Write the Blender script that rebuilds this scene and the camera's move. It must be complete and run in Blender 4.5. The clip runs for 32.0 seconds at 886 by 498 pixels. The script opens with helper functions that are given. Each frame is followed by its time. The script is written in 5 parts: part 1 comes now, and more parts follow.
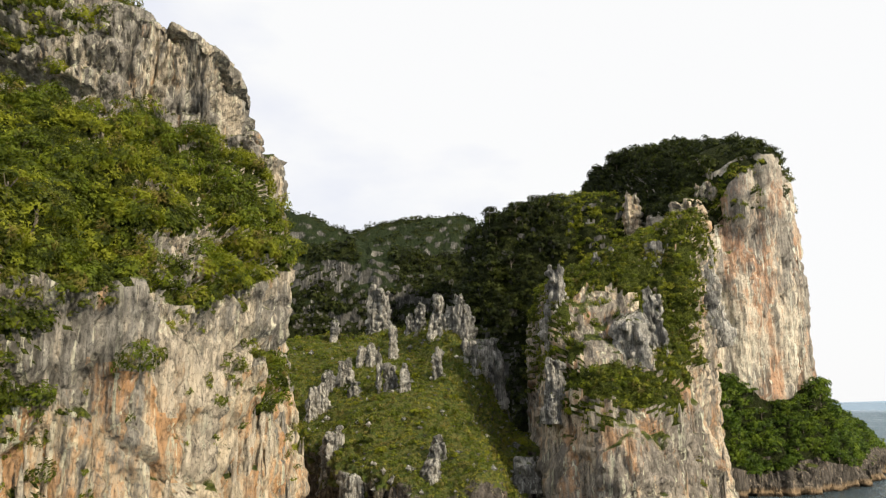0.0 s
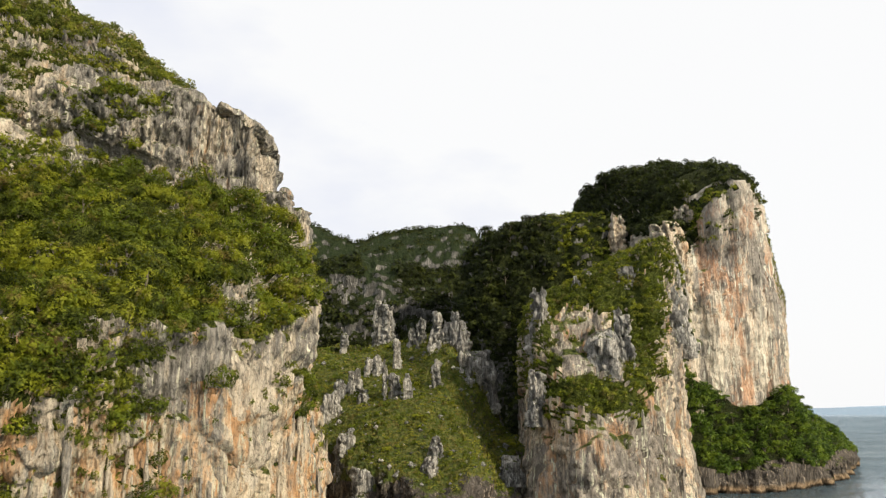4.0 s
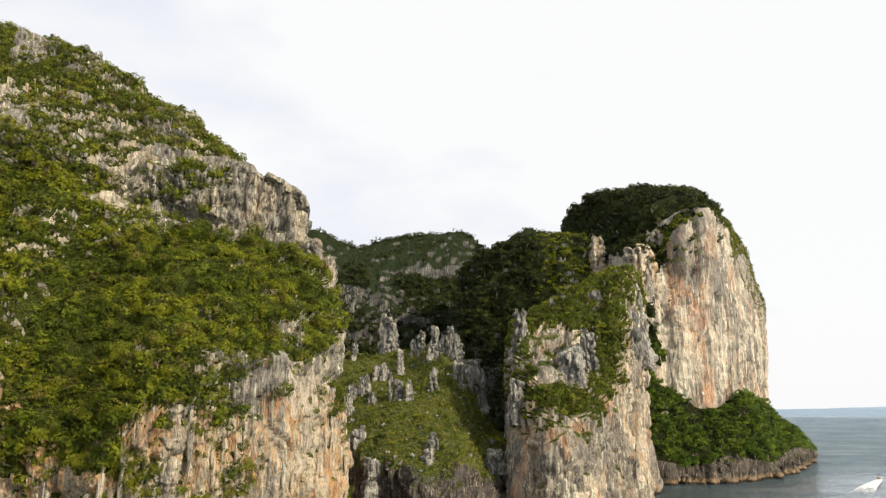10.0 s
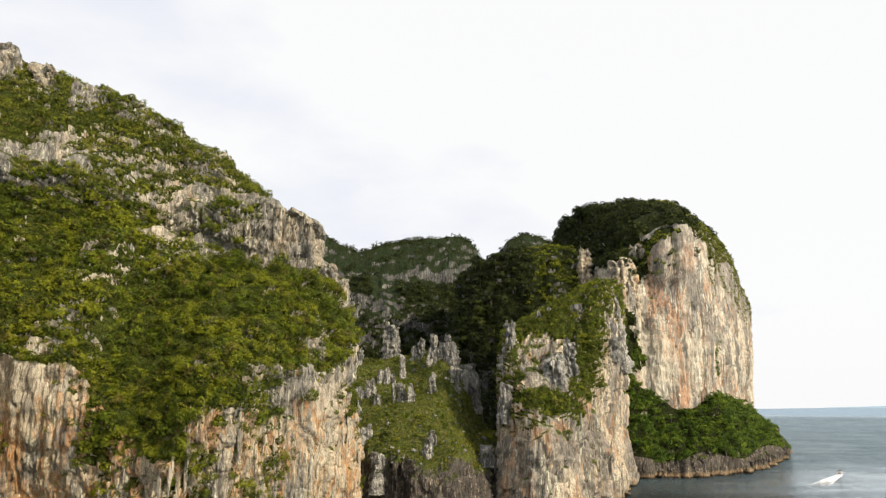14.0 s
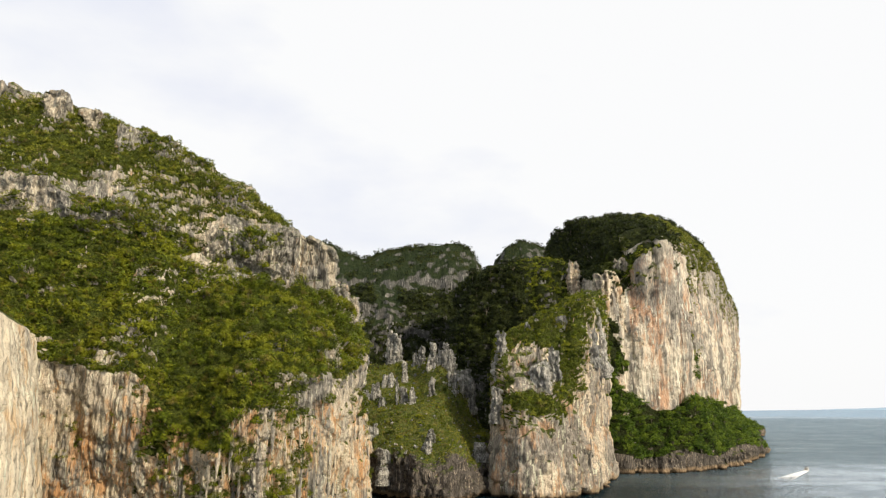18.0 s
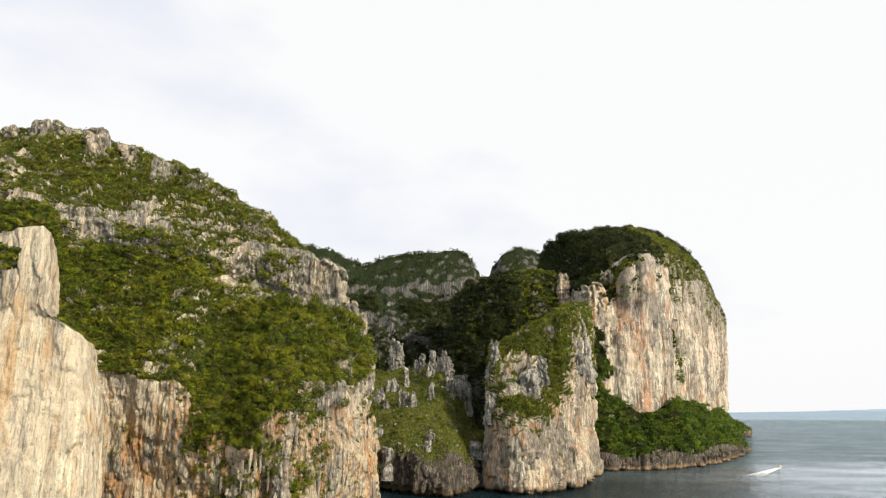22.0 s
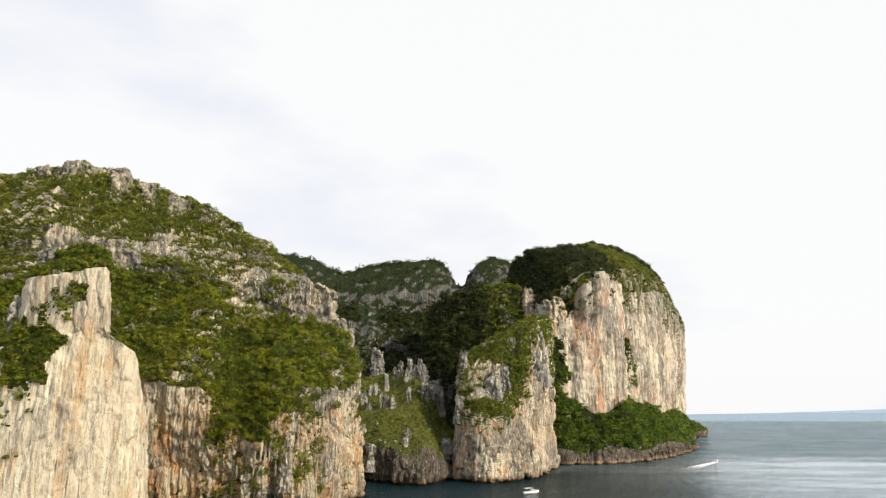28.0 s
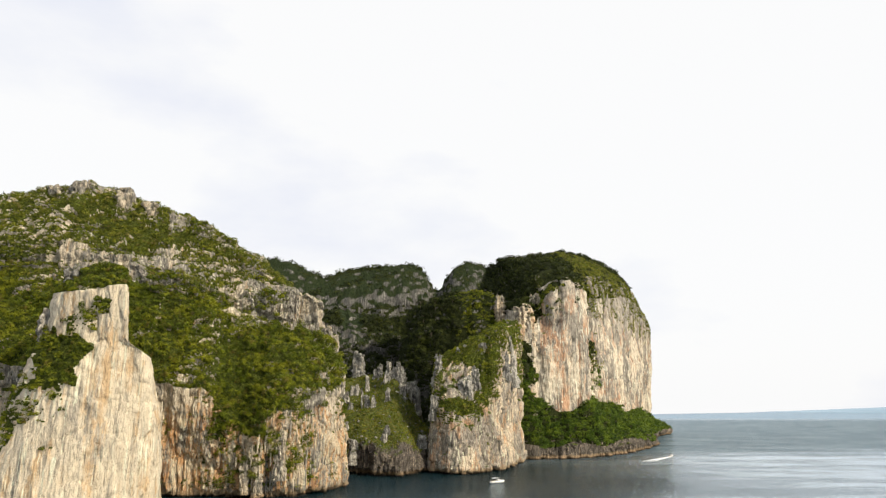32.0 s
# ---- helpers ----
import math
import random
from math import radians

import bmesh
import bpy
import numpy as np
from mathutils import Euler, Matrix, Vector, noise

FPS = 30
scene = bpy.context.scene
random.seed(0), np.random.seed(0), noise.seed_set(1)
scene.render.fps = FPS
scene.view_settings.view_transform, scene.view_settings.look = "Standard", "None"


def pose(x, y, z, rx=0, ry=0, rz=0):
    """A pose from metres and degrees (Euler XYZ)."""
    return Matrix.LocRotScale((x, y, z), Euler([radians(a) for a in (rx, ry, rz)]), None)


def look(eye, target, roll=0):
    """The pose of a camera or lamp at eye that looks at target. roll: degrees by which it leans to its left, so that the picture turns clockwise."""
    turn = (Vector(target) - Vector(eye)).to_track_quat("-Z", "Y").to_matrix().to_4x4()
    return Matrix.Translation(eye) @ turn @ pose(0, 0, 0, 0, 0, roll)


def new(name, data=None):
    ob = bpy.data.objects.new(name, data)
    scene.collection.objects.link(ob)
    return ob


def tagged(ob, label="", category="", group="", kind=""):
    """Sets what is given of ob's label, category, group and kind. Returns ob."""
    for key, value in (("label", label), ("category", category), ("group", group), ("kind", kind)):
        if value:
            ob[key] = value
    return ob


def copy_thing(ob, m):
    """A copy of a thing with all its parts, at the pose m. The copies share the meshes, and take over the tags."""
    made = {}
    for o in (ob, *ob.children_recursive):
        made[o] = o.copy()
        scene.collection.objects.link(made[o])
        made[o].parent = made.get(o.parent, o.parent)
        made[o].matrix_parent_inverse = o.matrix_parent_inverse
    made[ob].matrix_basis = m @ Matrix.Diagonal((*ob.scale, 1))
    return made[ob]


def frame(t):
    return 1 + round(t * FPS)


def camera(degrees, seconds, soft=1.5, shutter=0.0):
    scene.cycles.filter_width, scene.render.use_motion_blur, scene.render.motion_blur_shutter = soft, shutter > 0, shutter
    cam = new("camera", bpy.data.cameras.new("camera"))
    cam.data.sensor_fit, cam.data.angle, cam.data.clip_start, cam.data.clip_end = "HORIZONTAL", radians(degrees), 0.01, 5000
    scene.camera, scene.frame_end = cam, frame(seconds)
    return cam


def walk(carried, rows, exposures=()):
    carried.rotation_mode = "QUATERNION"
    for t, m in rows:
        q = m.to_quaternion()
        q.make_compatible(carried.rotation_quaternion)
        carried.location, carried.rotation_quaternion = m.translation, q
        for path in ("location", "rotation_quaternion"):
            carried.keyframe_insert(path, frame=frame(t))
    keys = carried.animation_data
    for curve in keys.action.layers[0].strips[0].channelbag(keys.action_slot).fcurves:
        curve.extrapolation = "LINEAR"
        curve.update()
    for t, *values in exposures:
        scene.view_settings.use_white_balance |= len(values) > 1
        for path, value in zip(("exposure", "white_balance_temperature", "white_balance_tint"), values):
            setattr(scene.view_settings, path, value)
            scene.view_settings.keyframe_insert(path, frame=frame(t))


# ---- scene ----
cam = camera(64.0, 32.0, soft=1.2)
PATH = [
    (0, (-1.01, -1.25, 37.63), (0.12, 96.65, 57.99), -0.20),
    (1, (-0.72, -8.07, 37.56), (0.35, 89.74, 58.36), -0.21),
    (2, (-0.39, -15.55, 37.77), (0.58, 82.23, 58.69), -0.20),
    (3, (-0.14, -23.26, 38.07), (0.74, 74.52, 59.00), -0.17),
    (4.5, (0.03, -35.06, 38.46), (0.87, 62.72, 59.37), -0.11),
    (6, (0.11, -46.50, 38.75), (0.98, 51.28, 59.67), -0.03),
    (7, (0.24, -53.93, 38.99), (1.11, 43.86, 59.88), 0.03),
    (8, (0.44, -61.38, 39.24), (1.29, 36.42, 60.07), 0.10),
    (9, (0.69, -69.04, 39.55), (1.50, 28.78, 60.29), 0.19),
    (10, (0.88, -76.93, 39.99), (1.66, 20.92, 60.62), 0.27),
    (11, (0.90, -85.05, 40.53), (1.71, 12.82, 61.03), 0.32),
    (12, (0.77, -93.43, 41.03), (1.64, 4.47, 61.43), 0.36),
    (13, (0.65, -102.07, 41.33), (1.59, -4.17, 61.70), 0.38),
    (14, (0.73, -110.97, 41.40), (1.69, -13.08, 61.82), 0.41),
    (15.5, (1.20, -124.80, 41.40), (2.08, -26.94, 61.93), 0.43),
    (17, (1.51, -138.66, 41.61), (2.35, -40.81, 62.19), 0.43),
    (18, (1.52, -147.65, 41.72), (2.39, -49.81, 62.37), 0.41),
    (19, (1.46, -156.43, 41.84), (2.37, -58.61, 62.57), 0.40),
    (20, (1.39, -165.15, 42.02), (2.35, -67.34, 62.82), 0.38),
    (21, (1.37, -174.01, 42.21), (2.36, -76.22, 63.08), 0.34),
    (22, (1.41, -183.08, 42.35), (2.42, -85.30, 63.29), 0.31),
    (23, (1.51, -192.31, 42.41), (2.56, -94.55, 63.43), 0.28),
    (24, (1.66, -201.64, 42.39), (2.79, -103.90, 63.51), 0.23),
    (24.5, (1.76, -206.36, 42.38), (3.07, -108.63, 63.55), 0.20),
    (25, (1.87, -211.14, 42.36), (3.53, -113.43, 63.57), 0.20),
    (25.5, (1.97, -215.94, 42.34), (4.03, -118.24, 63.59), 0.20),
    (26.5, (1.99, -225.33, 42.47), (4.80, -127.65, 63.71), 0.23),
    (27.5, (1.99, -234.86, 42.41), (5.66, -137.21, 63.67), 0.22),
    (28, (1.98, -239.69, 42.27), (6.04, -142.07, 63.55), 0.21),
    (29, (1.96, -249.51, 41.85), (6.76, -151.94, 63.20), 0.15),
    (30, (1.91, -259.54, 41.35), (7.44, -162.02, 62.77), 0.10),
    (31, (1.72, -269.79, 41.13), (8.00, -172.32, 62.57), 0.09),
    (32, (1.27, -280.20, 41.50), (8.35, -182.77, 62.85), 0.11),
]
walk(cam, [(t, look(eye, target, roll)) for t, eye, target, roll in PATH])

# ---------------------------------------------------------------- world and sun
SUN_ELEVATION, SUN_AZIMUTH = 30.0, 131.0   # azimuth clockwise from the way ahead (+y)
world = bpy.data.worlds.new("sky")
scene.world = world
world.use_nodes = True
wn, wl = world.node_tree.nodes, world.node_tree.links
wn.clear()
sky = wn.new("ShaderNodeTexSky")
sky.sky_type, sky.sun_disc = "NISHITA", False
sky.sun_elevation, sky.sun_rotation = radians(SUN_ELEVATION), radians(SUN_AZIMUTH)
sky.dust_density, sky.air_density = 3.0, 1.0
coords = wn.new("ShaderNodeTexCoord")
cloud_map = wn.new("ShaderNodeMapping")
cloud_map.inputs["Scale"].default_value = (1.6, 1.6, 3.6)
cloud_map.inputs["Location"].default_value = (0.9, 0.55, 0.25)
clouds = wn.new("ShaderNodeTexNoise")
clouds.inputs["Scale"].default_value, clouds.inputs["Detail"].default_value = 1.3, 6.0
cloud_ramp = wn.new("ShaderNodeValToRGB")
cloud_ramp.color_ramp.elements[0].position, cloud_ramp.color_ramp.elements[1].position = 0.30, 0.48
cloud_ramp.color_ramp.elements[0].color = (0.80, 0.83, 0.94, 1)
cloud_ramp.color_ramp.elements[1].color = (1.0, 1.0, 1.0, 1)
veil = wn.new("ShaderNodeBackground")
veil.inputs["Strength"].default_value = 1.02
blue = wn.new("ShaderNodeBackground")
blue.inputs["Strength"].default_value = 0.10
cover_mix = wn.new("ShaderNodeMixShader")
cover_mix.inputs[0].default_value = 0.94
world_out = wn.new("ShaderNodeOutputWorld")
_e, _a = radians(SUN_ELEVATION), radians(SUN_AZIMUTH)
sun_from = Vector((math.sin(_a) * math.cos(_e), math.cos(_a) * math.cos(_e), math.sin(_e)))
_e, _a = radians(40), radians(-42)         # where the cloud sheet is thinnest
gap_at = Vector((math.sin(_a) * math.cos(_e), math.cos(_a) * math.cos(_e), math.sin(_e)))
facing = wn.new("ShaderNodeVectorMath")
facing.operation = "DOT_PRODUCT"
facing.inputs[1].default_value = gap_at
away = wn.new("ShaderNodeMapRange")
for key, value in (("From Min", 0.88), ("From Max", 0.98), ("To Min", 0.0), ("To Max", 0.18)):
    away.inputs[key].default_value = value
thin = wn.new("ShaderNodeMath")
thin.operation = "SUBTRACT"
wl.new(coords.outputs["Generated"], facing.inputs[0])
wl.new(facing.outputs["Value"], away.inputs["Value"])
wl.new(coords.outputs["Generated"], cloud_map.inputs["Vector"])
wl.new(cloud_map.outputs[0], clouds.inputs["Vector"])
wl.new(clouds.outputs["Fac"], thin.inputs[0])
wl.new(away.outputs[0], thin.inputs[1])
wl.new(thin.outputs[0], cloud_ramp.inputs[0])
wl.new(cloud_ramp.outputs[0], veil.inputs["Color"])
wl.new(sky.outputs[0], blue.inputs["Color"])
wl.new(blue.outputs[0], cover_mix.inputs[1])
wl.new(veil.outputs[0], cover_mix.inputs[2])
wl.new(cover_mix.outputs[0], world_out.inputs[0])

sun = new("sun", bpy.data.lights.new("sun", "SUN"))
sun.data.energy, sun.data.angle, sun.data.color = 4.5, radians(1.5), (1.0, 0.866, 0.655)
sun.matrix_world = look(sun_from * 900, (0, 0, 0))


# ---------------------------------------------------------------- materials
def fresh(name):
    m = bpy.data.materials.new(name)
    m.use_nodes = True
    m.node_tree.nodes.clear()
    return m, m.node_tree.nodes, m.node_tree.links


class Graph:
    """Small helper round one material's nodes."""

    def __init__(self, name):
        self.m, self.n, self.l = fresh(name)
        self.geo = self.n.new("ShaderNodeNewGeometry")
        self.co = self.geo.outputs["Position"]

    def noise(self, scale, stretch=(1, 1, 1), detail=4.0, rough=0.55, shift=0.0):
        mp = self.n.new("ShaderNodeMapping")
        mp.inputs["Scale"].default_value = [scale * s for s in stretch]
        mp.inputs["Location"].default_value = (shift, shift * 0.7, shift * 1.3)
        t = self.n.new("ShaderNodeTexNoise")
        t.inputs["Scale"].default_value = 1.0
        t.inputs["Detail"].default_value, t.inputs["Roughness"].default_value = detail, rough
        self.l.new(self.co, mp.inputs["Vector"])
        self.l.new(mp.outputs[0], t.inputs["Vector"])
        return t.outputs["Fac"]

    def cells(self, scale, stretch=(1, 1, 1)):
        mp = self.n.new("ShaderNodeMapping")
        mp.inputs["Scale"].default_value = [scale * s for s in stretch]
        t = self.n.new("ShaderNodeTexVoronoi")
        t.feature = "DISTANCE_TO_EDGE"
        t.inputs["Scale"].default_value = 1.0
        self.l.new(self.co, mp.inputs["Vector"])
        self.l.new(mp.outputs[0], t.inputs["Vector"])
        return t.outputs["Distance"]

    def chips(self, scale, stretch=(1, 1, 1)):
        mp = self.n.new("ShaderNodeMapping")
        mp.inputs["Scale"].default_value = [scale * s for s in stretch]
        t = self.n.new("ShaderNodeTexVoronoi")
        t.distance = "MANHATTAN"
        t.inputs["Scale"].default_value = 1.0
        self.l.new(self.co, mp.inputs["Vector"])
        self.l.new(mp.outputs[0], t.inputs["Vector"])
        return t.outputs["Distance"]

    def ramp(self, fac, a, b, lo=0.0, hi=1.0):
        r = self.n.new("ShaderNodeMapRange")
        r.interpolation_type = "SMOOTHSTEP"
        for k, v in (("From Min", a), ("From Max", b), ("To Min", lo), ("To Max", hi)):
            r.inputs[k].default_value = v
        self.l.new(fac, r.inputs["Value"])
        return r.outputs[0]

    def math(self, op, a, b):
        k = self.n.new("ShaderNodeMath")
        k.operation = op
        for i, v in enumerate((a, b)):
            if isinstance(v, (int, float)):
                k.inputs[i].default_value = v
            else:
                self.l.new(v, k.inputs[i])
        return k.outputs[0]

    def mix(self, fac, a, b, blend="MIX"):
        k = self.n.new("ShaderNodeMix")
        k.data_type, k.blend_type = "RGBA", blend
        for sock, v in ((k.inputs["Factor"], fac), (k.inputs["A"], a), (k.inputs["B"], b)):
            if isinstance(v, (int, float)):
                sock.default_value = v
            elif isinstance(v, tuple):
                sock.default_value = (*v, 1)
            else:
                self.l.new(v, sock)
        return k.outputs["Result"]

    def upness(self):
        s = self.n.new("ShaderNodeSeparateXYZ")
        self.l.new(self.geo.outputs["Normal"], s.inputs[0])
        return s.outputs["Z"]

    def height(self):
        s = self.n.new("ShaderNodeSeparateXYZ")
        self.l.new(self.co, s.inputs[0])
        return s.outputs["Z"]

    def bump(self, height, strength, distance, normal=None):
        b = self.n.new("ShaderNodeBump")
        b.inputs["Strength"].default_value, b.inputs["Distance"].default_value = strength, distance
        self.l.new(height, b.inputs["Height"])
        if normal is not None:
            self.l.new(normal, b.inputs["Normal"])
        return b.outputs[0]

    def surface(self, colour, rough, normal=None, spec=0.3, metal=0.0):
        p = self.n.new("ShaderNodeBsdfPrincipled")
        if isinstance(colour, tuple):
            p.inputs["Base Color"].default_value = (*colour, 1)
        else:
            self.l.new(colour, p.inputs["Base Color"])
        if isinstance(rough, (int, float)):
            p.inputs["Roughness"].default_value = rough
        else:
            self.l.new(rough, p.inputs["Roughness"])
        p.inputs["Specular IOR Level"].default_value, p.inputs["Metallic"].default_value = spec, metal
        if normal is not None:
            self.l.new(normal, p.inputs["Normal"])
        return p

    def out(self, shader):
        o = self.n.new("ShaderNodeOutputMaterial")
        self.l.new(shader.outputs[0], o.inputs["Surface"])
        return self.m


def limestone(name, grey, pale, ochre, pale_at, ochre_at, moss_at, dark=0.65, soil=(0.045, 0.060, 0.014), turf=(0.11, 0.125, 0.028), scale=1.0, aged=None):
    """Weathered limestone: grey skin, pale fresh faces, ochre runs, dark water streaks, moss on what faces up.
    aged: heights between which the old grey skin takes over, and its colour."""
    g = Graph(name)
    big = g.noise(0.07 * scale, (1, 1, 0.5), 5, 0.62)
    runs = g.noise(0.5 * scale, (1, 1, 0.05), 6, 0.70, 3)
    fine_runs = g.noise(2.1 * scale, (1, 1, 0.06), 5, 0.70, 9)
    grain = g.noise(3.2 * scale, (1, 1, 0.8), 6, 0.74, 5)
    patch = g.noise(0.17 * scale, (1, 1, 0.45), 6, 0.65, 14)
    blocks = g.noise(0.75 * scale, (1, 1, 0.40), 6, 0.68, 27)
    tone = g.noise(0.30 * scale, (1, 1, 0.50), 5, 0.64, 41)
    where = g.ramp(g.noise(0.13 * scale, (1, 1, 0.6), 4, 0.6, 63), 0.38, 0.56, 0.25, 1.0)
    col = g.mix(g.ramp(blocks, 0.38, 0.60), tuple(c * 0.58 for c in grey), tuple(c * 1.22 for c in grey))
    pale_mask = g.ramp(g.math("ADD", g.math("MULTIPLY", big, 0.60), g.math("MULTIPLY", runs, 0.40)), pale_at, pale_at + 0.07)
    col = g.mix(pale_mask, col, pale)
    ochre_mask = g.ramp(g.math("ADD", g.math("MULTIPLY", patch, 0.58), g.math("MULTIPLY", runs, 0.42)), ochre_at, ochre_at + 0.10, 0, 0.8)
    col = g.mix(ochre_mask, col, ochre)
    col = g.mix(g.math("MULTIPLY", g.ramp(fine_runs, 0.53, 0.63, 0, dark), where), col, tuple(c * 0.30 for c in grey))
    drips = g.noise(1.3 * scale, (1, 1, 0.03), 4, 0.64, 31)
    col = g.mix(g.math("MULTIPLY", g.ramp(drips, 0.56, 0.61, 0, 0.85), where), col, tuple(min(0.68, c * 1.32) for c in pale))
    curtain = g.noise(0.85 * scale, (1, 1, 0.03), 5, 0.66, 52)
    col = g.mix(g.math("MULTIPLY", g.ramp(curtain, 0.53, 0.585, 0, dark), where), col, tuple(c * 0.40 for c in grey))
    col = g.mix(g.ramp(tone, 0.51, 0.62, 0, 0.55 * dark), col, tuple(c * 0.55 for c in grey))
    if aged:
        low, high, skin = aged
        rise = g.math("ADD", g.height(), g.math("MULTIPLY", g.math("SUBTRACT", runs, 0.5), 160.0))
        col = g.mix(g.ramp(rise, low, high, 0, 0.85), col, g.mix(g.ramp(blocks, 0.40, 0.60), tuple(c * 0.55 for c in skin), skin))
    split = g.cells(0.42 * scale, (1, 1, 0.17))
    shard = g.cells(1.05 * scale, (1, 1, 0.24))
    col = g.mix(g.math("MULTIPLY", g.ramp(split, 0.0, 0.045, 0.62 * dark, 0.0), g.ramp(blocks, 0.46, 0.58, 0.0, 1.0)), col, tuple(c * 0.22 for c in grey))
    col = g.mix(g.math("MULTIPLY", g.ramp(shard, 0.0, 0.05, 0.5 * dark, 0.0), g.ramp(tone, 0.48, 0.58, 0.0, 1.0)), col, tuple(c * 0.28 for c in grey))
    col = g.mix(g.ramp(grain, 0.36, 0.48, 0.25 + 0.7 * dark, 0.0), col, tuple(c * 0.22 for c in grey))
    moss_edge = g.math("ADD", g.upness(), g.math("ADD", g.math("MULTIPLY", g.math("SUBTRACT", grain, 0.5), 0.7), g.math("MULTIPLY", g.math("SUBTRACT", patch, 0.5), 0.8)))
    moss_col = g.mix(g.ramp(blocks, 0.40, 0.62), soil, turf)
    col = g.mix(g.ramp(moss_edge, moss_at, moss_at + 0.16), col, moss_col)
    wet = g.math("ADD", g.height(), g.math("MULTIPLY", g.noise(0.3, (1, 1, 1), 3, 0.5, 2), -2.4))
    col = g.mix(g.ramp(wet, 0.2, 2.6, 0.8, 0.0), col, (0.34, 0.24, 0.14))
    col = g.mix(g.ramp(wet, -0.8, 0.3, 0.95, 0.0), col, (0.03, 0.022, 0.016))
    b = g.bump(fine_runs, 0.9, 0.26)
    b = g.bump(g.ramp(split, 0.0, 0.16), 0.7 * dark, 0.35, b)
    b = g.bump(g.chips(0.62 * scale, (1, 1, 0.26)), 1.0, 0.75, b)
    b = g.bump(g.chips(1.9 * scale, (1, 1, 0.3)), 0.9, 0.22, b)
    b = g.bump(blocks, 0.9, 0.4, b)
    b = g.bump(grain, 1.0, 0.2, b)
    return g.out(g.surface(col, 0.9, b, 0.15))


def leaves(name, dark, mid, light, dry, dry_at=0.62, spray=4.0):
    """Foliage: colour drifts from plant to plant and leaf to leaf, some light comes through; spray: how many leaf gaps a metre."""
    g = Graph(name)
    plant = g.noise(0.34, (1, 1, 1), 2, 0.5, 4)
    area = g.noise(0.09, (1, 1, 1), 3, 0.55, 8)
    isle = g.geo.outputs["Random Per Island"]
    col = g.mix(g.ramp(plant, 0.42, 0.57), dark, mid)
    col = g.mix(g.ramp(g.math("ADD", g.math("MULTIPLY", plant, 0.5), g.math("MULTIPLY", area, 0.5)), 0.49, 0.58), col, light)
    col = g.mix(g.ramp(g.noise(0.31, (1, 1, 1), 3, 0.6, 21), dry_at, dry_at + 0.09, 0, 0.75), col, dry)
    col = g.mix(g.ramp(isle, 0.0, 1.0, 0.0, 0.42), col, g.mix(0.5, light, mid))
    col = g.mix(g.ramp(isle, 0.0, 0.35, 0.32, 0.0), col, tuple(c * 0.4 for c in dark))
    twig = g.noise(spray, (1, 1, 1), 3, 0.6, 33)
    col = g.mix(g.ramp(twig, 0.60, 0.46, 0.0, 0.22), col, dark)
    p = g.surface(col, 0.62, g.bump(twig, 0.8, 0.5 / spray), 0.25)
    t = g.n.new("ShaderNodeBsdfTranslucent")
    g.l.new(col, t.inputs["Color"])
    mx = g.n.new("ShaderNodeMixShader")
    mx.inputs[0].default_value = 0.40
    g.l.new(p.outputs[0], mx.inputs[1])
    g.l.new(t.outputs[0], mx.inputs[2])
    gaps = g.n.new("ShaderNodeMixShader")
    g.l.new(g.math("GREATER_THAN", twig, 0.462), gaps.inputs[0])
    g.l.new(g.n.new("ShaderNodeBsdfTransparent").outputs[0], gaps.inputs[1])
    g.l.new(mx.outputs[0], gaps.inputs[2])
    return g.out(gaps)


def litter(name, dark, mid, light):
    """Ground under bushes: tangled low growth, dead leaves and gaps."""
    g = Graph(name)
    tangle = g.noise(1.1, (1, 1, 1), 6, 0.7, 2)
    bits = g.noise(4.5, (1, 1, 1), 4, 0.7, 12)
    col = g.mix(g.ramp(tangle, 0.40, 0.60), dark, mid)
    col = g.mix(g.ramp(bits, 0.50, 0.60, 0, 0.8), col, light)
    col = g.mix(g.ramp(bits, 0.46, 0.36, 0, 0.9), col, tuple(c * 0.3 for c in dark))
    return g.out(g.surface(col, 0.95, g.bump(bits, 1.0, 0.35, g.bump(tangle, 1.0, 1.2)), 0.1))


def plain(name, colour, rough=0.5, spec=0.5, metal=0.0, spots=0.15):
    g = Graph(name)
    col = g.mix(g.ramp(g.noise(3.0, (1, 1, 1), 5, 0.6), 0.35, 0.7, 0, spots), colour, tuple(c * 0.5 for c in colour))
    return g.out(g.surface(col, rough, None, spec, metal))


ROCK_GREY = limestone("limestone_grey", (0.29, 0.27, 0.235), (0.58, 0.50, 0.385), (0.47, 0.27, 0.12), 0.472, 0.55, 0.66, 0.6)
ROCK_OCHRE = limestone("limestone_stained", (0.30, 0.278, 0.24), (0.63, 0.53, 0.385), (0.55, 0.28, 0.105), 0.452, 0.464, 0.5, 0.45)
ROCK_BAND = limestone("limestone_band", (0.29, 0.28, 0.26), (0.52, 0.47, 0.39), (0.42, 0.26, 0.12), 0.50, 0.60, 0.46)
ROCK_WHITE = limestone("limestone_white", (0.34, 0.305, 0.25), (0.61, 0.53, 0.40), (0.50, 0.33, 0.17), 0.40, 0.50, 0.60, 0.30, scale=0.6)
ROCK_WARM = limestone("limestone_warm", (0.27, 0.245, 0.21), (0.62, 0.545, 0.43), (0.43, 0.225, 0.12), 0.462, 0.503, 0.62, 0.55, scale=0.48, aged=(112, 165, (0.30, 0.28, 0.245)))
ROCK_PINNACLE = limestone("limestone_pinnacle", (0.255, 0.25, 0.235), (0.56, 0.53, 0.47), (0.36, 0.26, 0.16), 0.47, 0.62, 0.7, 0.6, scale=1.2)
